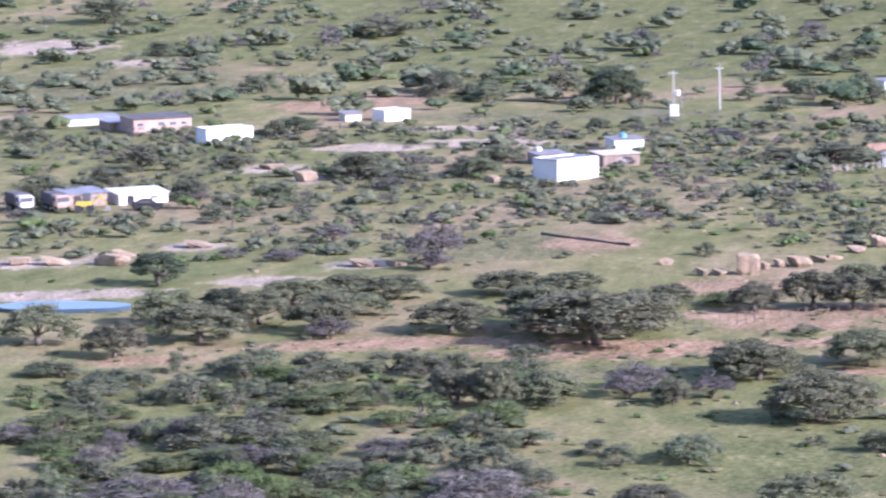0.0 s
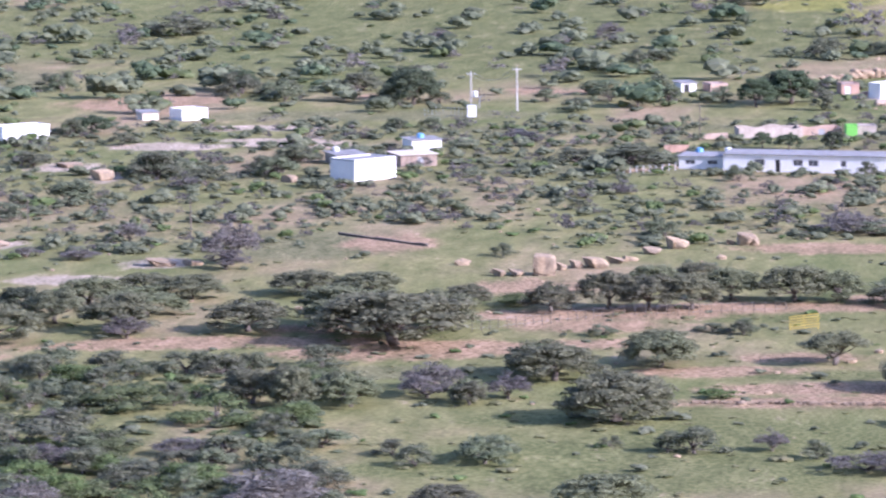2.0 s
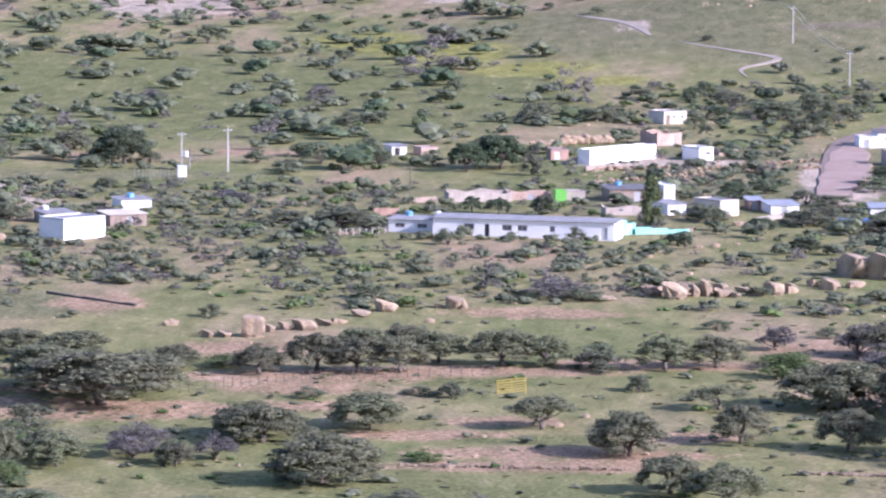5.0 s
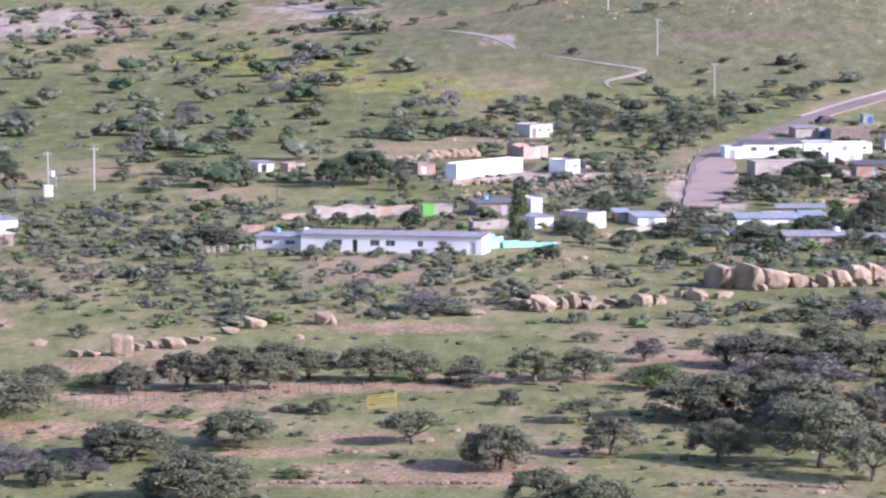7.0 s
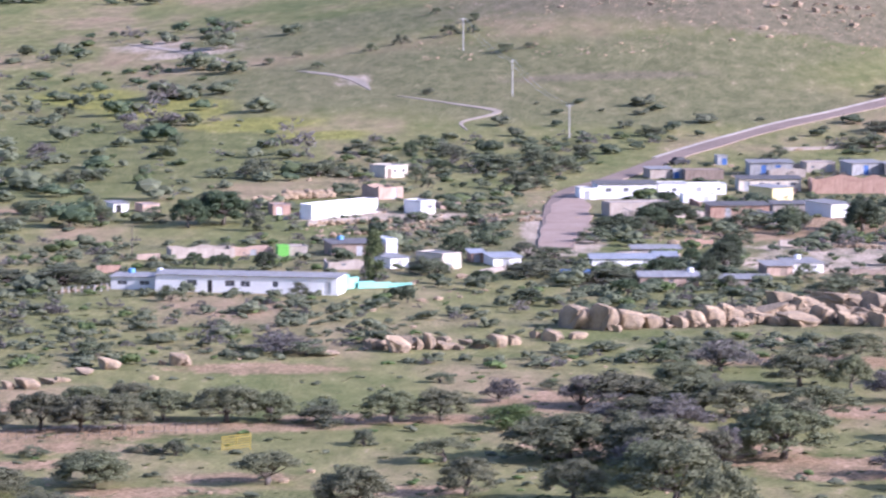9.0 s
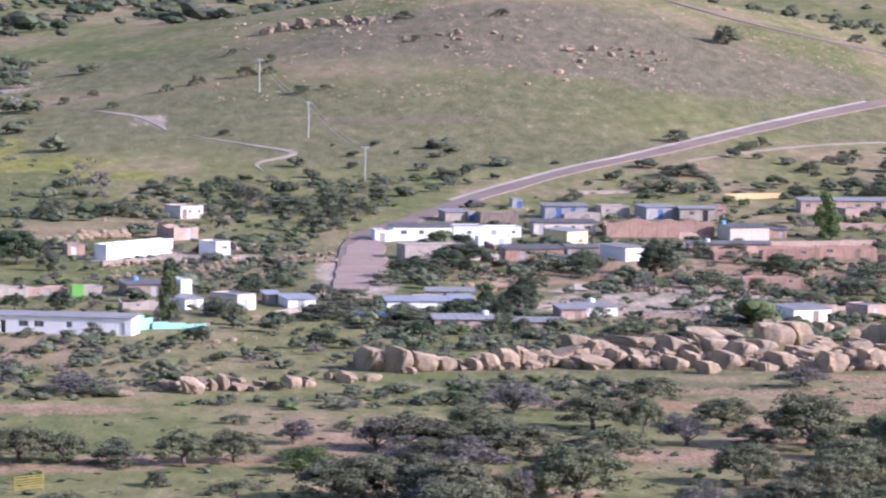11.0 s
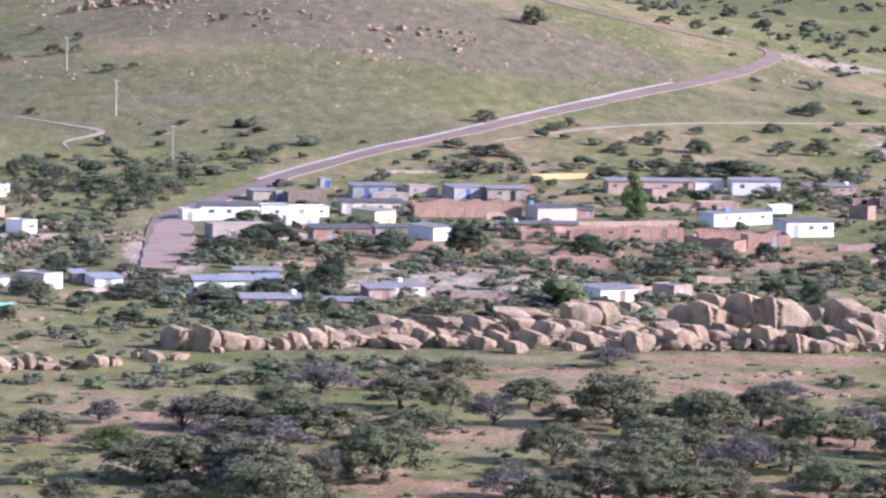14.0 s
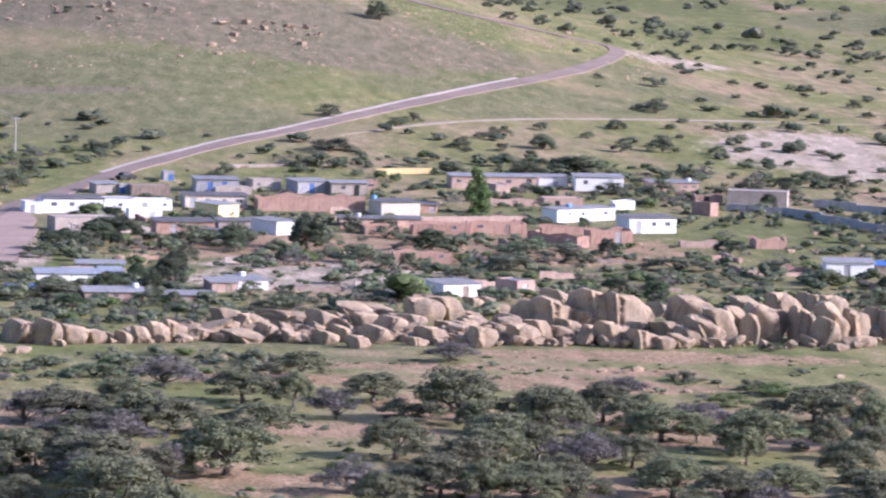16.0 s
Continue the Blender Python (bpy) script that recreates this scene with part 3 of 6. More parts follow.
HOUSES_8 = [
    (150.1, 753.3, 8.7, 3.8, 1.8, 3, 'white', 'white', 'none', 0, 0),
    (129.7, 682.7, 21.2, 2.4, 1.9, 16, 'brick', 'none', 'none', 0, 0),
    (133.5, 690.2, 1.1, 7.2, 2.6, 6, 'brick', 'none', 'none', 0, 1),
    (128.1, 706.7, -2.3, 7.8, 1.4, 4, 'brick', 'none', 'none', 0, 0),
    (144.1, 710.4, 10.5, 8.7, 2.7, 6, 'white', 'solar', 'shed', 2, 1),
    (164.1, 787.3, 6.2, 9.2, 1.9, 6, 'pink', 'grey', 'shed', 4, 1),
    (165.7, 743.9, 29.4, 1.9, 2.3, 5, 'brick', 'brick', 'flat', 0, 0),
    (168.7, 770.4, -4.4, 5.1, 1.5, 5, 'brick', 'brick', 'none', 0, 1),
    (173.5, 764.7, -16.8, 11.1, 2.8, 6, 'tan', 'tan', 'flat', 0, 0),
]
HOUSES_9 = [
    (160.6, 685.0, -1.2, 5.2, 1.9, 6, 'brick', 'none', 'none', 0, 0),
    (148.1, 686.7, -6.2, 10.7, 1.1, 4, 'pink', 'none', 'none', 0, 1),
    (160.2, 635.3, -8.2, 7.4, 2.4, 6, 'white', 'grey', 'shed', 0, 1),
    (168.2, 636.8, -8.8, 2.0, 1.8, 6, 'brown', 'bluetarp', 'shed', 0, 0),
    (93.6, 593.7, 21.0, 6.1, 1.9, 6, 'white', 'grey', 'shed', 0, 1),
    (87.7, 595.8, -0.4, 3.1, 1.1, 5, 'brown', 'blue', 'shed', 0, 0),
    (105.1, 598.6, 30.0, 3.4, 1.9, 5, 'pink', 'grey', 'flat', 0, 1),
    (60.6, 596.8, 6.2, 3.7, 1.5, 6, 'pink', 'grey', 'shed', 0, 1),
    (64.7, 600.2, 13.8, 4.6, 1.5, 6, 'white', 'grey', 'shed', 1, 0),
]
HOUSES_10 = [
    (36.5, 611.9, 0.6, 5.0, 1.1, 6, 'white', 'blue', 'shed', 1, 0),
    (41.6, 612.0, 0.1, 4.1, 1.1, 6, 'white', 'blue', 'shed', 0, 1),
    (46.0, 613.9, -0.3, 3.2, 1.2, 6, 'tan', 'blue', 'shed', 0, 1),
    (41.5, 582.9, -0.1, 8.2, 1.4, 6, 'pink', 'grey', 'shed', 2, 1),
    (52.8, 584.8, -1.2, 7.0, 0.9, 5, 'tan', 'grey', 'shed', 0, 1),
    (31.4, 589.3, 2.9, 3.7, 1.1, 5, 'brown', 'bluetarp', 'shed', 0, 0),
    (43.7, 630.1, 0.0, 7.1, 0.8, 5, 'tan', 'grey', 'shed', 0, 1),
    (-151.5, 640.1, 31.3, 9.5, 2.3, 7, 'pink', 'solar', 'shed', 4, 1),
    (-156.8, 646.4, 31.6, 4.1, 1.3, 6, 'brick', 'blue', 'shed', 0, 1),
]
HOUSES_11 = [
    (-165.9, 655.6, 28.2, 8.7, 1.2, 5, 'white', 'blue', 'shed', 0, 0),
    (-136.1, 622.5, 36.3, 7.7, 2.2, 4, 'white', 'white', 'flat', 0, 0),
    (-115.1, 659.4, 39.9, 4.7, 1.7, 4, 'white', 'white', 'flat', 0, 0),
    (-121.5, 659.5, 25.4, 2.6, 1.3, 4, 'cream', 'grey', 'shed', 0, 0),
    (-136.3, 537.4, 34.2, 5.4, 1.8, 6, 'brown', 'blue', 'shed', 1, 1),
    (-130.0, 539.5, 29.5, 6.7, 1.5, 6, 'white', 'white', 'shed', 1, 1),
]
HOUSES = HOUSES_1 + HOUSES_2 + HOUSES_3 + HOUSES_4 + HOUSES_5 + HOUSES_6 + HOUSES_7 + HOUSES_8 + HOUSES_9 + HOUSES_10 + HOUSES_11
WORDS = {"white": "whitewashed", "cream": "cream plastered", "tan": "bare rendered", "grey": "grey block", "pink": "pale brick", "brick": "red adobe brick",
         "brown": "brown mud-walled", "yellow": "yellow painted", "green": "lime green painted", "teal": "mint green"}
ROOFWORDS = {"grey": "grey sheet-metal roof", "blue": "blue-grey metal roof", "bluetarp": "blue covered roof", "solar": "dark panelled roof", "none": "no roof"}
rng = random.Random(5)


def house(x, y, turn, w, h, d, wall, roof, form, nwin, ndoor):
    ruin = form == "none"
    root = new("ruined_house" if ruin else "house")
    root.matrix_world = pose(x, y, height(x, y) - 0.05, 0, 0, turn)
    tagged(root, f"{'roofless' if ruin else 'low'} {WORDS[wall]} house with {ROOFWORDS.get(roof, WORDS.get(roof, 'flat') + ' flat roof')}", "ruin" if ruin else "house", "village houses")
    th = 0.22
    # openings along the front: doors and windows evenly dealt out
    kinds = ["w"] * nwin + ["d"] * ndoor if isinstance(nwin, int) else []
    rng.shuffle(kinds)
    ops, n = [], len(kinds)
    if not isinstance(nwin, int):
        ops = [(w * c - ww / 2, w * c + ww / 2, h * 0.38 if k == "w" else 0.05, h * 0.72, k) for k, c, ww in nwin]
    for i, k in enumerate(kinds):
        c = w * (i + 0.5 + rng.uniform(-0.2, 0.2)) / n
        ww = min(1.0 if k == "d" else 2.1 if w > 22 else rng.choice((0.7, 0.9, 1.1)), w / n * 0.7)
        top = h * 0.76 if k == "w" else h * 0.84
        ops.append((c - ww / 2, c + ww / 2, h * 0.48 if k == "w" else 0.05, top, k))
    bm = bmesh.new()

    def top_of(u):
        return h * (0.87 + 0.4 * noise.noise((u * 0.35 + x, y, 2.0))) if ruin else h

    def crest(along, a, b, v0, v1):
        """A wall from a to b whose broken top follows top_of."""
        k = max(1, int((b - a) / 0.8)) if ruin else 1
        us = [a + (b - a) * i / k for i in range(k + 1)]
        rows_ = []
        for u in us:
            rows_.append([bm.verts.new((u, v, z) if along else (v, u, z)) for v, z in ((v0, -0.5), (v0, top_of(u + v0 * 3)), (v1, top_of(u + v0 * 3) - (0.1 if ruin else 0)), (v1, -0.5))])
        for p, q in zip(rows_, rows_[1:]):
            for i in range(4):
                bm.faces.new((p[i], q[i], q[(i + 1) % 4], p[(i + 1) % 4]))
        bm.faces.new(rows_[0])
        bm.faces.new(rows_[-1][::-1])

    xs = sorted({0.0, w, *[o[0] for o in ops], *[o[1] for o in ops], *([w * i / max(2, int(w)) for i in range(max(2, int(w)))] if ruin else [])})
    zs = sorted({-0.5, h, *[o[2] for o in ops], *[o[3] for o in ops]})
    solid = {(i, j) for i in range(len(xs) - 1) for j in range(len(zs) - 1)
             if not any(o[0] - 1e-6 <= xs[i] and xs[i + 1] <= o[1] + 1e-6 and o[2] - 1e-6 <= zs[j] and zs[j + 1] <= o[3] + 1e-6 for o in ops)}
    grid = {}

    def at(i, j, v):
        if (i, j, v) not in grid:
            top = max(zs[-2] + 0.1, top_of(xs[i])) if j == len(zs) - 1 else zs[j]
            grid[i, j, v] = bm.verts.new((xs[i], v * th, top))
        return grid[i, j, v]

    for i, j in solid:
        for v in (0, 1):
            bm.faces.new((at(i, j, v), at(i + 1, j, v), at(i + 1, j + 1, v), at(i, j + 1, v)))
        for di, dj, p, q in ((-1, 0, (i, j), (i, j + 1)), (1, 0, (i + 1, j), (i + 1, j + 1)), (0, -1, (i, j), (i + 1, j)), (0, 1, (i, j + 1), (i + 1, j + 1))):
            if (i + di, j + dj) not in solid:
                bm.faces.new((at(*p, 0), at(*q, 0), at(*q, 1), at(*p, 1)))
    part("front_wall", bm, WALLS[wall], root)
    for x0 in (0, w - th):
        bm = bmesh.new()
        crest(False, th, d - th, x0, x0 + th)
        part("side_wall", bm, WALLS[wall], root)
    bm = bmesh.new()
    crest(True, 0, w, d - th, d)
    part("back_wall", bm, WALLS[wall], root)
    for a, b, z0, z1, kk in ops:
        bm = bmesh.new()
        if kk == "d":
            box(bm, a + 0.003, b - 0.003, 0.08, 0.14, z0 + 0.003, z1 - 0.003)
            part("door", bm, rng.choice((DOOR, FRAME, FRAME, WALLS["brown"], BLACK)) if wall != "grey" else DOOR_BLUE, root)
        else:
            for e in ((a, a + 0.07, z0, z1), (b - 0.07, b, z0, z1), (a + 0.07, b - 0.07, z0, z0 + 0.07), (a + 0.07, b - 0.07, z1 - 0.07, z1), ((a + b) / 2 - 0.03, (a + b) / 2 + 0.03, z0 + 0.07, z1 - 0.07)):
                box(bm, e[0], e[1], 0.07, 0.13, e[2], e[3])
            win = part("window", bm, FRAME, root)
            bm = bmesh.new()
            box(bm, a + 0.05, b - 0.05, 0.095, 0.105, z0 + 0.05, z1 - 0.05)
            part("pane", bm, GLASS_DARK, win, "dark window pane")
    if ruin:
        return root
    mat_ = ROOFS.get(roof) or WALLS.get(roof) or ROOFS["grey"]
    bm = bmesh.new()
    if form == "shed":
        o, rise = 0.3, 0.045 * d
        n = max(3, int((w + 2 * o) / 0.5))
        us = [-o + (w + 2 * o) * i / n for i in range(n + 1)]
        prof = [(u, h + 0.04 + (0.03 if i % 2 else 0.0)) for i, u in enumerate(us)] + [(u, h + 0.004) for u in reversed(us)]
        ends = [[bm.verts.new((u, v, z + up)) for u, z in prof] for v, up in ((-o, 0.0), (d + o, rise))]
        m_ = len(prof)
        for i in range(m_):
            bm.faces.new((ends[0][i], ends[0][(i + 1) % m_], ends[1][(i + 1) % m_], ends[1][i]))
        bm.faces.new(ends[0])
        bm.faces.new(ends[1][::-1])
        part("roof", bm, mat_, root)
        bm = bmesh.new()
        for x0 in (0.0, w - th):
            v = [bm.verts.new(p) for p in ((x0, th, h), (x0, d, h), (x0, d, h + 0.04 * d), (x0 + th, th, h), (x0 + th, d, h), (x0 + th, d, h + 0.04 * d))]
            for f in ((0, 1, 2), (3, 5, 4), (0, 2, 5, 3), (1, 4, 5, 2), (0, 3, 4, 1)):
                bm.faces.new([v[i] for i in f])
        box(bm, th, w - th, d - th, d, h, h + 0.038 * d)
        part("gable", bm, WALLS[wall], root)
    else:
        box(bm, 0.02, w - 0.02, 0.02, d - 0.02, h + 0.003, h + 0.1)
        part("roof", bm, mat_, root)
        bm = bmesh.new()
        for e in ((-0.03, w + 0.03, -0.03, 0.17), (-0.03, w + 0.03, d - 0.17, d + 0.03), (-0.03, 0.17, 0.17, d - 0.17), (w - 0.17, w + 0.03, 0.17, d - 0.17)):
            box(bm, *e, h + 0.104, h + 0.24)
        part("parapet", bm, WALLS[wall], root)
    return root


for row in HOUSES:
    house(*row)


# ---- rocks ----
def boulder_mesh(seed, blocky, level, cubic=False):
    bm = bmesh.new()
    bmesh.ops.create_icosphere(bm, subdivisions=level, radius=0.5)
    off = Vector((seed * 7.3, seed * 3.1, seed * 5.7))
    r = random.Random(seed)
    cuts = []
    for i in range(9):
        cuts.append((Vector((r.uniform(-1, 1), r.uniform(-1, 1), r.uniform(-0.4, 0.7))).normalized(), r.uniform(0.27, 0.43)))
    if cubic:
        cuts = [(Vector(q), 0.3 + 0.05 * r.random()) for q in ((1, 0.1, 0), (-1, 0, 0.1), (0.1, 1, 0), (0, -1, 0.15), (0, 0, 1), (0.7, 0, 0.7))]
    else:
        # a steep joint face on one side, a long slope on the other
        cuts += [(Vector((-1, r.uniform(-0.8, -0.15), r.uniform(-0.22, 0.1))).normalized(), r.uniform(-0.02, 0.13)), (Vector((r.uniform(0.3, 0.8), r.uniform(-0.5, 0.1), 1)).normalized(), r.uniform(0.24, 0.36))]
    slabs = [(Vector((r.uniform(-1, 1), r.uniform(-1, 1), r.uniform(-0.5, 0.5))).normalized(), r.uniform(-0.15, 0.15)) for i in range(3)]
    for v in bm.verts:
        p = v.co.copy()
        for i, (nrm, dist) in enumerate(cuts):
            ex = p.dot(nrm) - dist
            if ex > 0:
                p -= nrm * ex * (0.97 if i == 9 else blocky)
        p *= 1 + 0.13 * noise.noise(p * 2.4 + off) + 0.07 * noise.noise(p * 5 + off) + 0.03 * noise.noise(p * 13 + off)
        for nrm, dist in slabs:
            gap = abs(p.dot(nrm) - dist + 0.04 * noise.noise(p * 4 + off))
            if gap < 0.035:
                p *= 1 - 0.2 * (1 - gap / 0.035)
        v.co = p
    lo, hi = min(v.co.z for v in bm.verts), max(v.co.z for v in bm.verts)
    for v in bm.verts:
        v.co.z = 1 - (1 - (v.co.z - lo) / (hi - lo)) ** 1.45
    for k in (0, 1):
        lo, hi = min(v.co[k] for v in bm.verts), max(v.co[k] for v in bm.verts)
        for v in bm.verts:
            v.co[k] = 0.84 * ((v.co[k] - lo) / (hi - lo) - 0.5)
    me = bpy.data.meshes.new("boulder")
    bm.to_mesh(me)
    bm.free()
    me.polygons.foreach_set("use_smooth", [True] * len(me.polygons))
    me.set_sharp_from_angle(angle=radians(38))
    me.materials.append(ROCK)
    return me


ROCKS = [boulder_mesh(s, 0.7 + 0.05 * (s % 5), 4) for s in range(10)]
BLOCKS = [boulder_mesh(60 + s, 0.85, 4, True) for s in range(5)]
CHUNKS = [boulder_mesh(20 + s, 0.7 + 0.05 * (s % 5), 3) for s in range(10)]
# big boulders: x, y, width, height
BOULDERS_1 = [
    (-40.1, 458.1, 2.73, 2.36),
    (-45.1, 457.2, 1.86, 0.87),
    (-43.3, 457.7, 2.24, 0.75),
    (-38.7, 462.5, 1.63, 0.88),
    (-37.1, 464.5, 1.89, 1.01),
    (-34.9, 464.5, 3.14, 1.26),
    (-33.0, 468.6, 2.28, 0.76),
    (-31.5, 470.7, 2.17, 0.64),
    (-29.5, 477.5, 2.58, 0.77),
    (-26.9, 482.5, 3.0, 1.3),
    (-20.9, 487.2, 1.18, 0.66),
    (-18.9, 486.7, 3.29, 1.45),
    (-2.4, 497.7, 4.03, 0.67),
    (4.1, 504.3, 2.31, 1.36),
    (6.5, 501.5, 3.52, 1.89),
    (9.0, 504.8, 1.63, 1.5),
    (10.6, 505.5, 1.91, 2.05),
    (12.5, 505.0, 2.32, 0.82),
    (14.1, 504.6, 1.63, 0.68),
    (16.9, 506.6, 2.73, 0.82),
    (19.2, 508.1, 1.92, 1.51),
    (21.0, 510.7, 1.93, 0.97),
    (24.0, 518.6, 1.68, 0.98),
    (26.0, 514.8, 2.5, 1.39),
]
BOULDERS_2 = [
    (29.1, 517.6, 2.52, 0.7),
    (12.5, 512.6, 2.07, 0.83),
    (15.1, 510.4, 2.34, 0.69),
    (19.1, 510.9, 2.76, 1.38),
    (21.1, 513.6, 1.8, 0.97),
    (26.1, 517.9, 2.8, 1.26),
    (29.4, 518.2, 2.38, 0.84),
    (29.7, 529.3, 5.43, 3.0),
    (33.0, 527.6, 3.99, 3.28),
    (36.3, 529.2, 4.29, 2.57),
    (34.7, 526.4, 1.42, 1.0),
    (39.3, 530.7, 3.16, 1.87),
    (41.0, 532.8, 1.87, 1.3),
    (42.9, 530.9, 2.44, 1.58),
    (45.1, 532.3, 2.88, 2.3),
    (47.3, 533.7, 2.6, 2.46),
    (49.8, 536.4, 2.9, 2.61),
    (50.6, 532.4, 2.16, 1.15),
    (52.4, 539.2, 1.9, 2.48),
    (54.2, 536.5, 3.34, 1.45),
    (56.1, 533.9, 3.18, 1.01),
    (58.1, 548.8, 4.46, 2.68),
    (60.8, 546.1, 2.96, 2.52),
    (58.5, 532.5, 4.33, 1.73),
]
BOULDERS_3 = [
    (61.4, 535.2, 2.9, 2.61),
    (64.2, 541.9, 2.21, 1.77),
    (64.6, 532.5, 3.18, 1.59),
    (66.2, 554.4, 7.52, 1.81),
    (70.4, 548.7, 4.47, 2.68),
    (72.8, 552.9, 3.01, 2.25),
    (67.0, 536.4, 2.62, 1.31),
    (68.9, 531.0, 2.89, 1.88),
    (71.6, 533.6, 2.9, 2.18),
    (72.3, 526.9, 2.44, 1.72),
    (74.9, 532.1, 3.62, 2.61),
    (76.7, 550.7, 3.75, 2.25),
    (76.6, 561.5, 5.04, 2.44),
    (80.1, 564.4, 3.84, 2.0),
    (78.4, 540.1, 4.12, 2.94),
    (81.5, 552.7, 2.71, 1.81),
    (85.8, 558.4, 5.02, 3.65),
    (89.1, 559.8, 4.58, 3.51),
    (80.4, 529.8, 2.46, 1.16),
    (82.7, 533.1, 3.34, 2.18),
    (86.5, 543.2, 2.97, 1.93),
    (88.5, 543.8, 3.27, 1.63),
    (86.1, 528.8, 2.17, 1.59),
    (88.2, 527.3, 3.6, 2.88),
]
BOULDERS_4 = [
    (91.4, 552.3, 3.02, 1.66),
    (92.2, 561.2, 2.6, 1.38),
    (95.5, 576.6, 2.36, 1.89),
    (97.6, 578.2, 2.37, 1.74),
    (97.3, 567.2, 2.79, 1.86),
    (95.9, 552.1, 3.32, 2.11),
    (94.5, 530.9, 3.63, 3.05),
    (96.8, 532.1, 3.21, 3.35),
    (99.9, 554.9, 4.56, 3.8),
    (102.4, 551.8, 5.29, 4.08),
    (108.9, 588.5, 3.38, 1.93),
    (99.5, 531.9, 3.21, 2.48),
    (101.8, 534.5, 2.2, 1.91),
    (105.7, 550.2, 3.47, 2.72),
    (106.4, 554.7, 4.56, 4.56),
    (108.5, 551.5, 6.06, 5.3),
    (110.9, 548.4, 5.28, 5.58),
    (113.4, 551.4, 4.25, 4.25),
    (103.5, 531.6, 2.92, 2.48),
    (105.4, 528.8, 2.91, 3.34),
    (107.3, 528.6, 3.2, 2.47),
    (109.3, 525.8, 4.05, 2.32),
    (111.5, 541.8, 3.43, 1.94),
    (119.6, 566.9, 3.12, 2.03),
]
BOULDERS_5 = [
    (115.1, 539.4, 3.27, 2.08),
    (117.2, 542.2, 1.79, 1.64),
    (111.6, 524.3, 2.46, 1.88),
    (113.7, 525.5, 2.61, 2.03),
    (121.1, 551.1, 6.08, 4.41),
    (116.5, 530.8, 3.66, 2.2),
    (118.5, 530.7, 4.4, 3.96),
    (121.0, 532.0, 4.12, 4.85),
    (123.6, 533.3, 3.69, 5.02),
    (126.7, 578.8, 3.19, 2.07),
    (118.8, 527.2, 2.19, 1.31),
    (133.5, 572.6, 4.12, 2.38),
    (124.2, 530.8, 2.2, 4.26),
    (126.9, 535.1, 4.45, 5.19),
    (128.6, 536.5, 3.42, 4.61),
    (132.6, 545.5, 4.24, 5.45),
    (143.5, 578.6, 2.41, 2.89),
    (144.7, 577.0, 2.88, 2.56),
    (132.1, 533.8, 3.85, 4.74),
    (133.8, 535.3, 2.23, 3.27),
    (133.4, 528.2, 3.23, 4.11),
    (135.4, 529.7, 3.39, 6.34),
    (145.5, 570.3, 3.49, 3.17),
    (142.5, 549.9, 1.99, 3.37),
]
BOULDERS_6 = [
    (138.4, 529.9, 2.95, 5.02),
    (143.3, 540.2, 2.71, 4.22),
    (144.3, 538.8, 3.01, 3.76),
    (133.9, 522.8, 2.33, 1.02),
    (145.8, 535.3, 4.49, 4.49),
    (-126.3, 472.4, 3.3, 0.92),
    (-122.0, 471.5, 3.94, 0.79),
    (-114.7, 470.3, 4.31, 1.44),
    (-115.2, 478.3, 3.32, 0.93),
    (-108.6, 488.1, 4.05, 0.81),
    (-84.6, 466.7, 3.84, 0.9),
    (-80.8, 467.5, 2.56, 0.64),
    (-118.7, 585.1, 4.02, 0.64),
    (-110.4, 567.3, 3.42, 1.56),
    (-83.7, 562.2, 2.6, 1.07),
]
BOULDERS = BOULDERS_1 + BOULDERS_2 + BOULDERS_3 + BOULDERS_4 + BOULDERS_5 + BOULDERS_6
# stretches of tumbled rock: from x, y to x, y, depth, size, count
RIDGE_1 = [
    (33.6, 530.5, 52.4, 531.7, 4, 1.3, 22),
    (43.0, 531.6, 65.7, 534.0, 7, 1.5, 35),
    (55.8, 537.0, 87.5, 532.6, 9, 1.5, 52),
    (76.2, 530.8, 105.7, 528.2, 10, 1.5, 52),
    (91.9, 528.4, 139.5, 523.0, 6, 1.5, 40),
    (55.1, 537.4, 92.8, 533.8, 14, 1.5, 40),
    (136.2, 527.6, 152.6, 532.3, 12, 1.5, 12),
    (102.2, 540.7, 143.6, 538.7, 6, 1.5, 25),
    (32.2, 1103.3, 61.9, 1081.4, 12, 1.5, 26),
    (65.3, 1041.8, 92.3, 1031.0, 14, 1, 14),
    (104.3, 1011.0, 129.4, 1003.3, 20, 1, 16),
    (111.7, 546.4, 145.2, 544.8, 4, 1.5, 14),
]
RIDGE_2 = [
    (72.5, 547.6, 106.1, 544.9, 6, 1.5, 22),
    (2.6, 503.2, 13.5, 505.1, 4, 1.3, 8),
    (27.8, 529.5, 39.3, 530.1, 3, 1.2, 8),
]
RIDGE = RIDGE_1 + RIDGE_2
rr = random.Random(11)
CHIPS = [boulder_mesh(40 + s, 0.8, 2) for s in range(6)]
chip_v, chip_f = [], []


def boulder(x, y, w, h, tilt=0.0):
    ob = new("boulder", rr.choice(BLOCKS if h > 0.55 * w and w > 2.4 and y < 470 else ROCKS if w > 3.2 else CHUNKS))
    ob.matrix_world = pose(x, y, height(x, y) - 0.42 * h, rr.uniform(-tilt, tilt), rr.uniform(-tilt, tilt), rr.uniform(-14, 18)) @ Matrix.Diagonal((w, w * rr.uniform(0.8, 1.1), h * 1.45, 1))
    return tagged(ob, "tan weathered granite boulder on the dry grass", "boulder", "granite boulders")


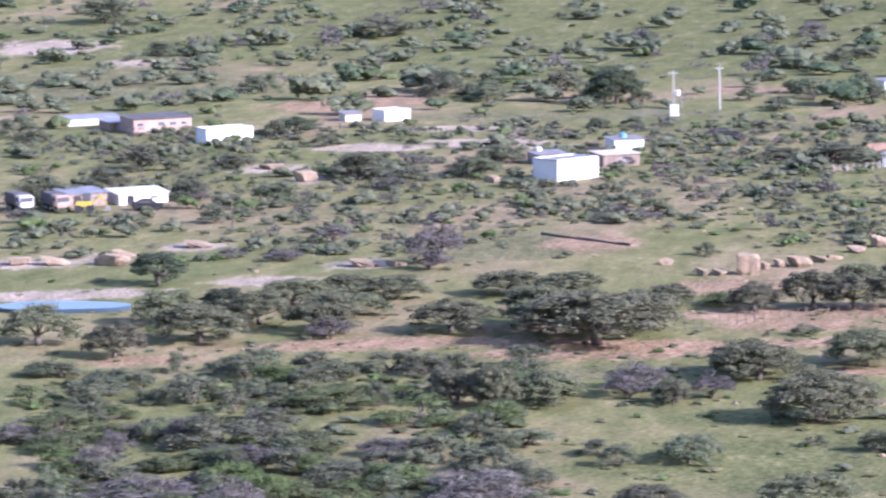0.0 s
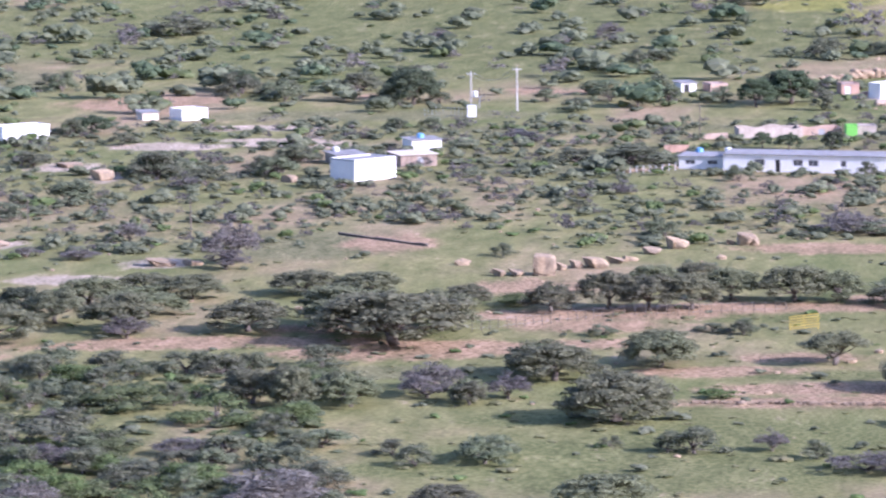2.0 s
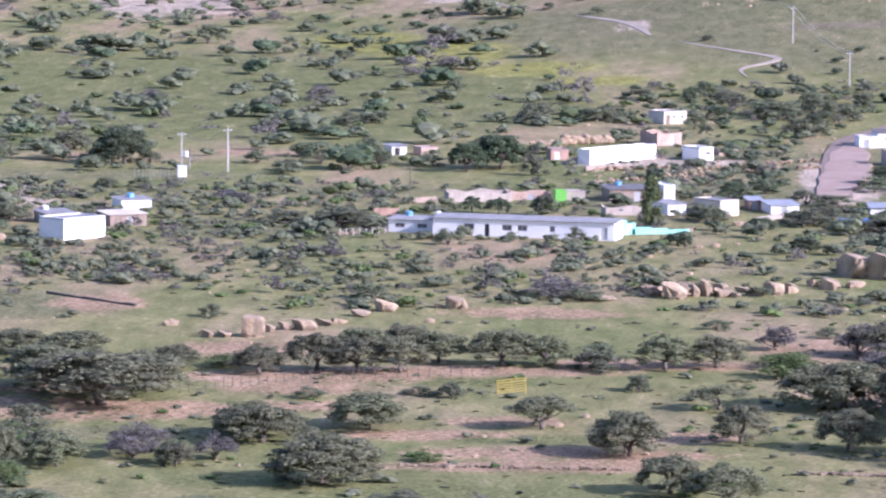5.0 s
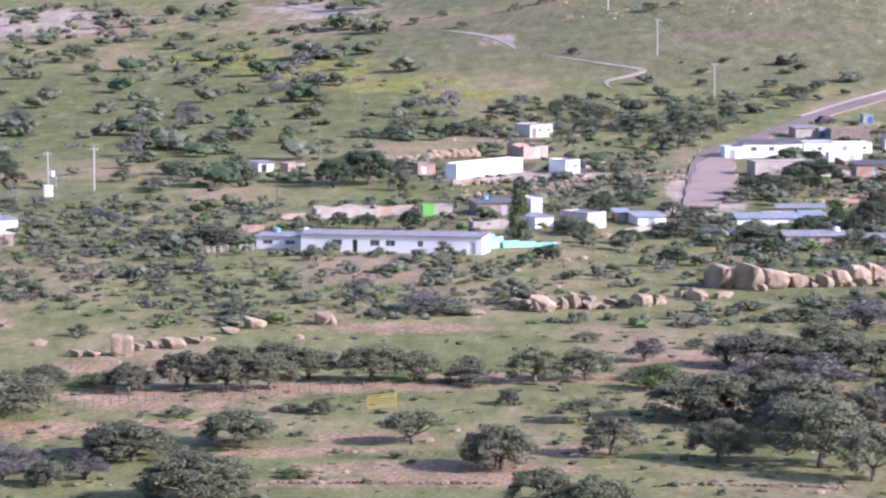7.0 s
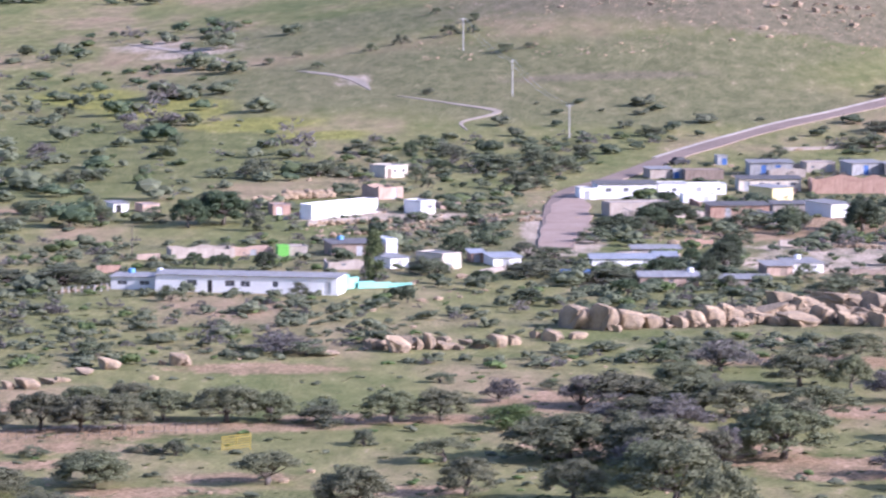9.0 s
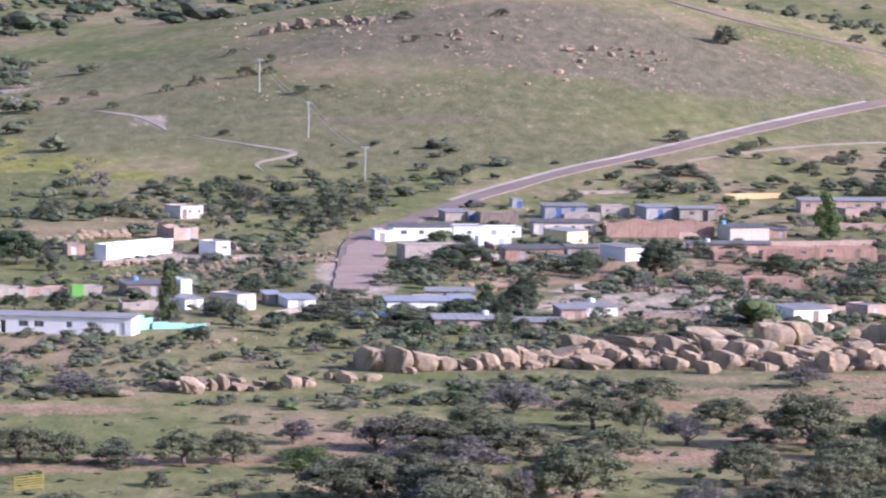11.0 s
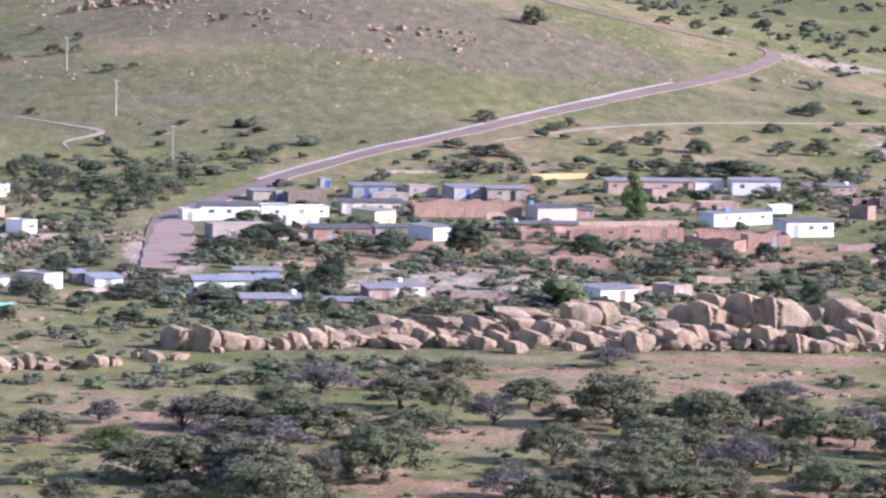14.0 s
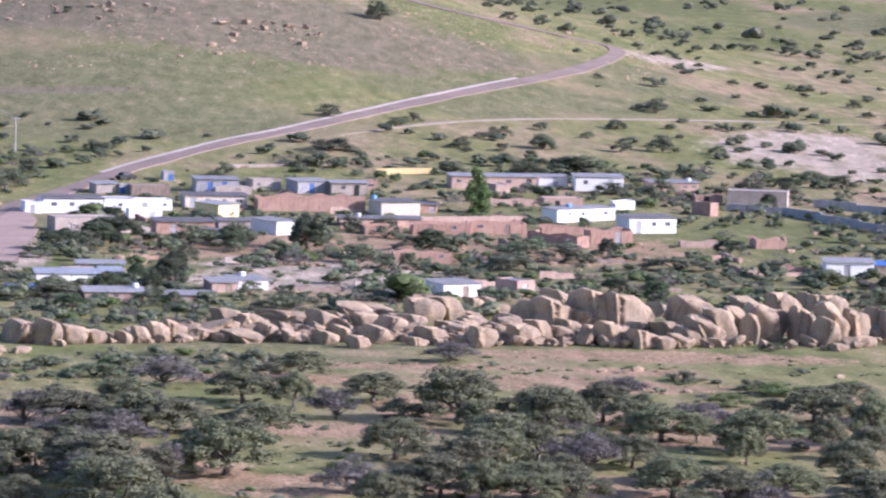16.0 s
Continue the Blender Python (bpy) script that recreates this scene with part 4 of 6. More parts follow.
for x, y, w, h in BOULDERS:
    boulder(x, y + w * 0.3, w * (1.42 if x > 46 else 1.15), h * rr.uniform(0.86, 1.0), 5)
for x0, y0, x1, y1, depth, size, count in RIDGE:
    for i in range(int(count * 1.7)):
        u, k = rr.random(), rr.random()
        s = size * min(1.5, 0.72 * math.exp(rr.gauss(0, 0.4))) * (0.7 + 0.65 * k)
        x, y, w, h = x0 + (x1 - x0) * u, y0 + (y1 - y0) * u + depth * k, s * rr.uniform(1.1, 2.4), s * rr.uniform(0.5, 0.85)
        if i < 0.48 * count:
            boulder(x, y, w, h, 20 if w < 3 else 8)
            continue
        me, base = CHIPS[rr.randrange(6)], len(chip_v)
        m_ = pose(x, y, height(x, y) - 0.1 * h, rr.uniform(-25, 25), rr.uniform(-25, 25), rr.uniform(-25, 25)) @ Matrix.Diagonal((w, w * 0.9, h, 1))
        chip_v += [tuple(m_ @ v.co) for v in me.vertices]
        chip_f += [[base + q for q in p.vertices] for p in me.polygons]
tagged(new("boulder_field", fast_mesh("boulder_field", chip_v, chip_f, ROCK)), "tumbled smaller granite blocks filling the rocky ridge", "boulders", kind="stuff")


# ---- trees ----
def leaf_cloud(r, centres, per, size, slim=1.0, out=0.9):
    """Leaf tufts round the centres (position, radius): many small bent faces that look outwards."""
    verts = []
    for c, rad in centres:
        n = int(per * r.uniform(0.7, 1.2))
        d = r.normal(size=(n, 3))
        d /= np.linalg.norm(d, axis=1)[:, None]
        rr_ = rad * r.uniform(0.72, 1.18, n)
        p = c + d * rr_[:, None] * np.array((1, 1, 0.75))
        nn = d * out + r.normal(size=(n, 3)) * 0.65 + np.array((0, 0, 0.2))
        nn /= np.linalg.norm(nn, axis=1)[:, None]
        t = np.cross(nn, r.normal(size=(n, 3)))
        t /= np.linalg.norm(t, axis=1)[:, None]
        b = np.cross(nn, t)
        s = size * r.uniform(0.6, 1.3, n)[:, None]
        quad = np.stack([p - t * s * slim, p - b * s * 0.8, p + t * s * slim, p + b * s * 0.8], 1)
        verts.append(quad)
    q = np.concatenate(verts)
    return q


def core_blobs(r, pts, shrink, level=1):
    """Rough inner masses of a crown, one for each clump."""
    verts, faces = [], []
    bm = bmesh.new()
    bmesh.ops.create_icosphere(bm, subdivisions=level, radius=1.0)
    co = np.array([v.co[:] for v in bm.verts])
    fs = np.array([[v.index for v in f.verts] for f in bm.faces])
    bm.free()
    for c, rad in pts:
        k = rad * shrink * r.uniform(0.75, 1.15, len(co))[:, None]
        faces.append(fs + sum(len(v) for v in verts))
        verts.append(c + co * k * np.array((1, 1, 0.8)))
    return np.concatenate(verts), np.concatenate(faces)


def cloud_mesh(name, q, material, core=None):
    m = len(q)
    verts, faces = q.reshape(-1, 3), np.arange(m * 4).reshape(-1, 4).tolist()
    if core is not None:
        faces += (core[1] + m * 4).tolist()
        verts = np.concatenate([verts, core[0]])
    return fast_mesh(name, verts, faces, material)


def crown_points(r, kind):
    pts = []
    if kind in "OG":
        pts.append((np.array((0, 0, 0.6)), 0.26))
        lobes = r.uniform(0, 6.28, 3)
        for i in range(40):
            a, q = i * 2.4 + r.uniform(-0.3, 0.3), math.sqrt((i + 0.5) / 40)
            k = (0.37 + 0.05 * math.sin(2 * a + lobes[0]) + 0.03 * math.sin(5 * a + lobes[1])) * q
            z = 0.26 + 0.56 * math.sqrt(max(0.0, 1.03 - q * q)) * r.uniform(0.6, 1.08)
            pts.append((np.array((k * math.cos(a), k * math.sin(a), z)), r.uniform(0.06, 0.125)))
        for i in range(6):
            a = r.uniform(0, 6.28)
            pts.append((np.array((0.34 * math.cos(a), 0.34 * math.sin(a), r.uniform(0.2, 0.34))), r.uniform(0.07, 0.12)))
    elif kind in "DF":
        lo = 0.2 if kind == "D" else 0.5
        for i in range(20):
            a, k = r.uniform(0, 2 * math.pi), math.sqrt(r.uniform(0, 1))
            k *= 1 + 0.18 * math.sin(3 * a + 1)
            pts.append((np.array((0.38 * k * math.cos(a), 0.38 * k * math.sin(a), lo + (0.85 - lo) * (1.05 - k * k) * r.uniform(0.35, 1.0))), r.uniform(0.1, 0.17)))
    elif kind == "S":
        for i in range(16):
            a, k = r.uniform(0, 2 * math.pi), math.sqrt(r.uniform(0, 1))
            pts.append((np.array((0.42 * k * math.cos(a), 0.42 * k * math.sin(a), 0.18 + r.uniform(0, 0.6) * (1.05 - k * k))), r.uniform(0.12, 0.19)))
    elif kind == "P":
        for i in range(34):
            a, k = r.uniform(0, 2 * math.pi), math.sqrt(r.uniform(0, 1))
            pts.append((np.array((0.4 * k * math.cos(a), 0.4 * k * math.sin(a), 0.35 + r.uniform(0, 0.58) * (1.05 - k * k))), r.uniform(0.08, 0.13)))
    else:
        for i in range(44):
            zz = r.uniform(0.08, 0.97)
            a, k = r.uniform(0, 2 * math.pi), 0.36 * min(1, (1.02 - zz) * 2.2) * math.sqrt(r.uniform(0.1, 1))
            pts.append((np.array((k * math.cos(a), k * math.sin(a), zz)), 0.14))
    return pts


def trunk_bm(r, kind, pts):
    bm = bmesh.new()
    fork = 0.22 if kind in "OGF" else 0.12
    lean = r.uniform(-0.04, 0.04)
    tube(bm, (0, 0, -0.06), (lean, 0, fork), 0.035, 0.026)
    for c, rad in [pts[i] for i in r.choice(len(pts), 8, replace=False)]:
        midp = (lean + (c[0] - lean) * 0.45, c[1] * 0.45, fork + (c[2] - fork) * 0.35)
        tube(bm, (lean, 0, fork - 0.015), midp, 0.02, 0.013, 6)
        tube(bm, midp, c, 0.013, 0.004, 5)
    return bm


KINDS = {
    "O": ("oak_tree", "tree", "grey-green broad-crowned oak standing in the grass", 150, 0.0165, 1.0, 6),
    "G": ("leafy_tree", "tree", "dense dark green leafy tree", 140, 0.017, 1.0, 3),
    "D": ("acacia_tree", "tree", "low dark olive acacia with a spreading crown", 120, 0.019, 1.0, 5),
    "F": ("flat_topped_tree", "tree", "grey-green flat-topped tree with a bare crooked trunk", 130, 0.02, 1.0, 2),
    "S": ("shrub", "shrub", "bright green thorny shrub growing low", 150, 0.02, 1.0, 3),
    "P": ("bare_shrub", "shrub", "grey-purple shrub with mostly bare twigs", 60, 0.012, 4.5, 3),
    "C": ("poplar_tree", "tree", "tall narrow dark green poplar", 70, 0.03, 1.0, 2),
}
templates = {}
tr = random.Random(3)


def plant(kind, x, y, w, h):
    name, cat, label, per, size, slim, variants = KINDS[kind]
    var = tr.randrange(variants)
    place = pose(x, y, height(x, y), 0, 0, tr.uniform(0, 360))
    deep = w * tr.uniform(0.85, 1.05)
    if (kind, var) in templates:
        ob, w0, d0, h0 = templates[kind, var]
        return copy_thing(ob, place @ Matrix.Diagonal((w / w0, deep / d0, h / h0, 1)))
    r = np.random.default_rng(ord(kind) * 10 + var)
    pts = crown_points(r, kind)
    root = new(name)
    tagged(root, label, cat, name.replace("_", " ") + "s")
    part("trunk", trunk_bm(r, kind, pts), BARK, root, smooth=True)
    crown = new("crown", cloud_mesh("crown", leaf_cloud(r, pts, per, size, slim), LEAF[kind], None if kind == "P" else core_blobs(r, pts, 0.55, 1)))
    crown.parent = root
    root.matrix_basis = place @ Matrix.Diagonal((w, deep, h, 1))
    templates[kind, var] = (root, w, deep, h)
    return root


# trees and bushes of the near pasture: kind, x, y, width, height
TREES_1 = [
    ('O', -78.8, 413.0, 8.5, 4.5),
    ('O', -55.9, 415.3, 12.5, 5.4),
    ('G', -104.8, 452.0, 7.5, 4.4),
    ('P', -76.4, 468.2, 7.4, 5.8),
    ('P', -76.4, 464.1, 5.7, 2.5),
    ('D', -91.4, 366.8, 5.6, 2.6),
    ('D', -82.2, 366.4, 7.1, 3.1),
    ('D', -73.3, 375.5, 5.2, 2.3),
    ('D', -73.9, 341.7, 10.0, 3.3),
    ('D', -66.1, 329.1, 5.0, 2.7),
    ('D', -65.9, 340.6, 4.7, 1.9),
    ('S', -89.7, 346.7, 9.2, 2.7),
    ('S', -68.8, 363.9, 9.0, 2.5),
    ('S', -59.9, 356.2, 6.9, 2.9),
    ('S', -72.1, 340.3, 4.3, 1.4),
]
TREES_2 = [
    ('P', -35.8, 371.0, 4.5, 2.5),
    ('D', -48.8, 343.5, 6.1, 2.0),
    ('P', -74.9, 312.7, 10.9, 2.6),
    ('P', -77.4, 409.0, 5.1, 2.5),
    ('D', -82.5, 387.6, 3.8, 1.6),
    ('S', -67.3, 375.8, 3.1, 1.0),
    ('S', -76.4, 331.4, 5.5, 1.4),
    ('O', -76.0, 439.0, 8.4, 3.0),
    ('O', -85.7, 432.3, 7.7, 3.6),
    ('O', -96.1, 418.9, 8.7, 4.1),
    ('O', -64.3, 442.4, 9.1, 3.0),
]
TREES_3 = [
    ('O', -45.9, 431.8, 5.9, 2.9),
    ('O', -81.6, 442.8, 7.3, 2.6),
    ('O', -57.6, 442.2, 9.0, 2.9),
    ('G', -91.6, 425.6, 6.5, 3.5),
    ('O', -27.4, 447.1, 6.7, 3.0),
    ('O', -22.8, 451.6, 6.7, 2.7),
    ('O', 9.1, 346.5, 7.1, 4.0),
    ('F', 9.8, 404.7, 6.6, 2.5),
]
TREES_4 = [
    ('D', -30.3, 411.3, 3.3, 1.4),
    ('D', -19.5, 414.1, 3.9, 1.1),
    ('S', -40.2, 434.2, 5.3, 1.8),
    ('D', -28.9, 495.8, 4.7, 1.9),
    ('P', -6.9, 500.9, 10.1, 2.2),
    ('S', 17.2, 428.8, 5.8, 3.2),
    ('P', 17.0, 453.2, 5.5, 2.9),
    ('D', 23.1, 464.8, 3.1, 1.4),
    ('D', 11.0, 471.2, 3.8, 1.4),
    ('O', 37.9, 440.0, 9.0, 5.1),
]
TREES_5 = [
    ('O', 19.9, 406.0, 9.9, 4.7),
    ('O', 28.6, 405.4, 8.8, 5.2),
    ('O', 29.6, 372.9, 10.1, 7.1),
    ('O', 33.6, 364.7, 6.5, 5.7),
    ('P', 33.0, 423.5, 8.6, 4.6),
    ('D', -4.2, 497.9, 5.4, 2.0),
    ('D', 17.0, 507.2, 4.1, 1.5),
    ('D', 45.6, 510.9, 3.5, 1.4),
    ('O', 37.1, 457.8, 8.1, 4.5),
    ('P', 43.8, 483.9, 8.5, 3.9),
    ('O', 40.3, 438.2, 10.7, 4.5),
    ('O', 51.2, 467.2, 8.9, 4.8),
    ('O', 60.6, 492.1, 8.7, 4.0),
    ('O', 49.7, 437.1, 8.9, 4.3),
    ('P', 59.8, 452.4, 6.8, 3.8),
    ('O', 66.1, 468.6, 7.7, 4.0),
    ('O', 61.4, 418.1, 8.0, 4.9),
    ('O', 72.7, 449.1, 10.4, 7.1),
    ('P', 81.7, 512.0, 7.7, 2.7),
    ('O', 69.7, 409.5, 9.0, 5.3),
    ('O', 80.9, 436.5, 9.0, 6.3),
]
TREES_6 = [
    ('O', 89.2, 451.3, 6.8, 5.1),
    ('O', 22.0, 406.2, 11.0, 5.2),
    ('O', 29.6, 397.6, 10.8, 6.0),
    ('O', 42.8, 405.2, 11.0, 6.2),
    ('S', 17.4, 437.0, 5.9, 2.5),
    ('S', 55.0, 409.3, 3.4, 1.8),
    ('P', 78.7, 408.9, 8.4, 4.8),
    ('D', 36.3, 493.2, 8.0, 2.0),
    ('O', 81.9, 448.1, 8.6, 4.8),
    ('P', 95.9, 474.7, 7.2, 2.9),
    ('O', 92.1, 434.0, 9.0, 4.4),
    ('P', 98.5, 443.8, 7.4, 3.8),
    ('O', 100.3, 424.5, 9.4, 5.6),
    ('O', 112.9, 451.1, 7.5, 4.5),
    ('O', 104.9, 404.6, 7.3, 4.8),
    ('O', 84.2, 391.0, 8.1, 4.6),
]
TREES_7 = [
    ('O', 95.4, 391.2, 7.6, 3.9),
    ('O', 114.6, 430.7, 6.6, 6.6),
    ('D', 112.8, 481.2, 4.0, 1.5),
    ('O', 72.8, 423.6, 8.7, 4.9),
    ('P', 53.3, 391.8, 8.0, 3.7),
    ('O', 69.3, 386.8, 9.0, 4.3),
    ('S', 106.4, 465.1, 5.8, 1.9),
    ('S', 115.6, 475.8, 7.3, 2.0),
    ('O', 121.0, 467.9, 9.1, 2.9),
    ('D', 106.4, 489.3, 5.4, 1.6),
    ('O', 61.7, 390.2, 7.0, 4.8),
    ('D', 124.9, 522.6, 2.9, 1.4),
]
TREES_8 = [
    ('O', -105.7, 402.9, 8.9, 4.6),
    ('O', -96.0, 394.7, 6.6, 4.0),
    ('O', -90.3, 406.1, 9.9, 4.5),
    ('O', -50.1, 405.4, 16.9, 6.3),
    ('O', -46.7, 415.2, 8.4, 4.8),
    ('O', -66.0, 414.1, 8.9, 3.8),
    ('O', -78.5, 425.7, 9.2, 3.3),
    ('O', -86.7, 419.1, 8.0, 4.2),
    ('P', -43.0, 376.2, 6.2, 2.7),
    ('O', -54.8, 365.4, 5.1, 4.3),
    ('O', -59.3, 371.0, 4.7, 3.2),
    ('O', -50.6, 371.1, 5.6, 2.9),
    ('O', -39.1, 368.7, 3.7, 2.4),
    ('O', -33.6, 386.5, 8.3, 3.3),
    ('O', -25.3, 357.6, 9.5, 4.6),
    ('D', -34.3, 335.4, 5.1, 2.7),
    ('D', -39.9, 334.0, 3.4, 2.2),
    ('D', -67.6, 386.4, 6.9, 2.5),
    ('D', -74.6, 386.1, 5.9, 2.2),
    ('F', -7.0, 390.9, 6.9, 3.1),
    ('O', 1.2, 374.2, 7.0, 4.3),
    ('O', -23.3, 390.2, 7.4, 3.7),
    ('O', -32.6, 381.8, 8.7, 4.0),
    ('O', 11.3, 382.1, 5.8, 4.2),
    ('O', 28.9, 447.6, 10.1, 4.4),
    ('O', 20.9, 377.9, 6.6, 4.4),
    ('O', 29.8, 388.2, 10.7, 4.6),
    ('D', -16.3, 412.8, 3.1, 1.9),
    ('D', 2.2, 417.2, 2.6, 1.9),
    ('D', -1.8, 433.6, 6.0, 2.5),
    ('P', -48.9, 313.2, 10.4, 3.3),
    ('O', -23.1, 312.9, 9.5, 3.3),
    ('O', -35.2, 314.0, 6.4, 2.0),
    ('D', -19.8, 340.9, 3.0, 2.2),
    ('D', -24.8, 343.9, 2.2, 1.1),
    ('D', -17.6, 340.5, 5.1, 2.6),
    ('P', -11.3, 341.5, 3.0, 1.9),
    ('D', -34.3, 338.5, 5.1, 2.2),
    ('O', -36.8, 428.9, 5.9, 3.5),
    ('O', -31.1, 431.2, 6.5, 4.7),
    ('O', -26.8, 430.1, 7.0, 4.4),
    ('O', -22.4, 430.7, 6.5, 4.4),
    ('O', -18.6, 438.5, 6.6, 4.0),
    ('O', -12.0, 436.3, 7.6, 4.5),
    ('O', -7.6, 437.0, 6.0, 3.7),
    ('D', -2.0, 435.8, 6.0, 2.8),
    ('O', 5.0, 435.3, 6.5, 4.1),
    ('O', 10.3, 436.9, 6.0, 3.9),
    ('O', -58.4, 367.5, 5.6, 3.6),
    ('O', -54.1, 364.2, 4.6, 4.4),
    ('O', -49.3, 366.1, 5.6, 3.3),
    ('P', -43.2, 371.6, 5.2, 2.5),
    ('O', -38.9, 367.1, 3.7, 2.5),
    ('O', -33.7, 385.9, 7.8, 3.6),
    ('O', -25.0, 358.2, 10.8, 4.9),
    ('O', -23.6, 392.5, 7.4, 3.8),
    ('F', -6.9, 392.4, 6.9, 3.1),
    ('O', 0.8, 375.8, 7.1, 4.5),
    ('O', 4.5, 352.9, 6.7, 3.8),
    ('D', -7.6, 337.5, 3.0, 1.7),
    ('O', 2.8, 329.5, 6.2, 2.4),
    ('P', -3.4, 330.6, 6.7, 1.9),
    ('D', -42.3, 339.4, 3.9, 1.5),
    ('S', -16.8, 370.8, 3.3, 1.1),
    ('D', -16.4, 411.9, 2.6, 1.8),
    ('D', 2.0, 418.7, 3.1, 1.9),
]
TREES = TREES_8 + TREES_1 + TREES_2 + TREES_3 + TREES_4 + TREES_5 + TREES_6 + TREES_7
# trees round the village and on the slopes
FAR_1 = [
    ('D', -213.6, 878.0, 18.2, 6.7),
    ('D', -147.3, 845.7, 16.1, 4.6),
    ('D', -113.7, 707.3, 7.7, 4.6),
    ('D', -106.2, 702.4, 6.7, 3.6),
    ('D', -87.4, 730.5, 6.9, 4.0),
    ('D', -84.3, 691.9, 8.4, 3.7),
    ('D', -146.5, 718.9, 5.9, 3.9),
    ('D', -94.7, 717.6, 6.8, 3.9),
    ('D', -185.3, 810.1, 6.7, 2.8),
    ('D', -108.6, 538.1, 8.1, 3.7),
    ('D', -122.9, 548.5, 6.1, 3.4),
    ('D', -117.1, 618.1, 5.1, 2.4),
    ('D', -103.3, 571.8, 10.2, 3.9),
    ('D', -86.4, 569.7, 7.0, 3.5),
    ('D', -139.5, 543.2, 8.3, 3.0),
    ('D', -137.5, 560.6, 5.4, 3.1),
    ('D', -127.2, 631.8, 5.2, 3.0),
    ('D', -112.2, 516.5, 5.0, 2.5),
    ('D', -141.5, 632.7, 4.4, 2.2),
    ('D', -164.0, 626.2, 6.1, 2.6),
    ('D', -79.7, 650.6, 4.4, 1.9),
    ('D', -74.4, 650.6, 4.4, 1.9),
    ('D', -30.1, 495.9, 4.0, 2.1),
    ('D', -41.3, 524.2, 3.5, 1.6),
]
FAR_2 = [
    ('D', -57.1, 521.8, 5.0, 2.0),
    ('D', -46.9, 591.1, 8.8, 2.2),
    ('D', -86.2, 590.4, 7.2, 2.8),
    ('P', -92.5, 492.0, 4.7, 2.4),
    ('P', -95.2, 474.1, 5.9, 1.4),
    ('P', -101.8, 477.0, 3.9, 1.4),
    ('D', -46.3, 475.8, 3.9, 1.8),
    ('G', -19.5, 689.6, 10.2, 6.0),
    ('D', -15.3, 786.5, 7.9, 3.7),
    ('D', -4.3, 785.1, 9.5, 3.0),
    ('D', -49.9, 773.5, 5.2, 2.5),
    ('D', -45.8, 775.1, 4.2, 2.3),
    ('P', -92.0, 823.1, 6.7, 2.7),
    ('C', 4.6, 591.9, 4.0, 6.4),
    ('G', -21.5, 612.6, 3.3, 2.6),
    ('G', -17.5, 610.2, 4.1, 2.5),
    ('G', -11.2, 609.3, 4.1, 2.9),
    ('D', -22.9, 562.6, 4.6, 2.4),
    ('D', -5.9, 570.0, 3.5, 2.1),
    ('D', -38.9, 587.2, 12.7, 3.2),
    ('D', 13.5, 599.3, 6.5, 2.8),
    ('D', -78.8, 646.9, 3.5, 1.9),
    ('D', -86.8, 587.2, 7.2, 3.2),
    ('D', -12.8, 493.6, 2.7, 0.8),
]
FAR_3 = [
    ('D', 40.2, 790.3, 7.4, 3.7),
    ('D', 36.3, 796.1, 6.4, 4.3),
    ('D', 16.6, 829.3, 6.7, 3.3),
    ('D', 4.4, 825.8, 7.8, 2.4),
    ('G', 16.7, 626.0, 5.1, 3.8),
    ('D', 27.6, 624.8, 6.7, 2.9),
    ('D', 26.3, 595.6, 8.8, 2.8),
    ('D', 36.9, 585.8, 9.5, 2.8),
    ('G', 45.5, 594.8, 6.4, 3.2),
    ('D', 46.4, 665.8, 8.1, 3.1),
    ('D', 53.0, 681.1, 4.6, 2.3),
    ('D', 61.2, 846.6, 4.6, 2.5),
    ('G', 55.0, 602.4, 5.7, 4.9),
    ('D', 31.7, 752.3, 7.1, 4.3),
    ('D', 36.5, 802.0, 9.7, 4.1),
    ('D', 27.7, 797.0, 10.7, 3.2),
    ('D', 46.2, 811.7, 6.6, 3.3),
    ('D', -3.1, 785.6, 8.4, 3.2),
    ('G', 49.7, 672.8, 8.2, 4.1),
    ('G', 52.5, 667.8, 2.7, 2.5),
    ('G', 83.3, 670.9, 7.3, 5.5),
    ('G', 70.7, 664.1, 5.4, 3.6),
    ('C', 122.6, 742.9, 6.1, 7.1),
    ('G', 103.2, 668.9, 6.4, 3.5),
]
FAR_4 = [
    ('D', 99.4, 694.1, 5.7, 2.4),
    ('D', 146.5, 1047.9, 7.1, 5.7),
    ('D', 109.5, 846.9, 11.5, 3.2),
    ('D', 104.1, 822.1, 8.9, 3.1),
    ('D', 129.1, 813.3, 6.6, 2.9),
    ('D', 144.5, 815.0, 7.8, 2.4),
    ('D', 153.6, 821.7, 10.1, 3.4),
    ('D', 155.7, 862.1, 5.9, 3.3),
    ('D', 29.0, 600.0, 8.9, 2.8),
    ('D', 38.0, 588.4, 7.1, 2.8),
    ('D', 50.9, 581.0, 7.9, 2.4),
    ('D', 67.4, 573.6, 8.6, 2.7),
    ('D', 128.9, 889.7, 4.2, 2.4),
    ('D', 93.2, 637.9, 8.7, 3.0),
    ('D', 118.3, 666.1, 10.9, 3.6),
    ('G', 17.7, 630.2, 3.4, 3.8),
    ('G', 58.1, 625.6, 4.2, 3.8),
    ('G', 51.1, 612.5, 3.3, 2.9),
    ('D', 66.0, 700.9, 5.7, 2.8),
    ('G', 103.7, 670.8, 5.9, 3.7),
    ('D', 155.8, 861.2, 5.9, 3.8),
    ('D', 154.4, 821.3, 11.2, 3.4),
    ('D', 172.9, 862.8, 5.3, 3.0),
    ('D', 129.6, 815.6, 6.7, 2.7),
]
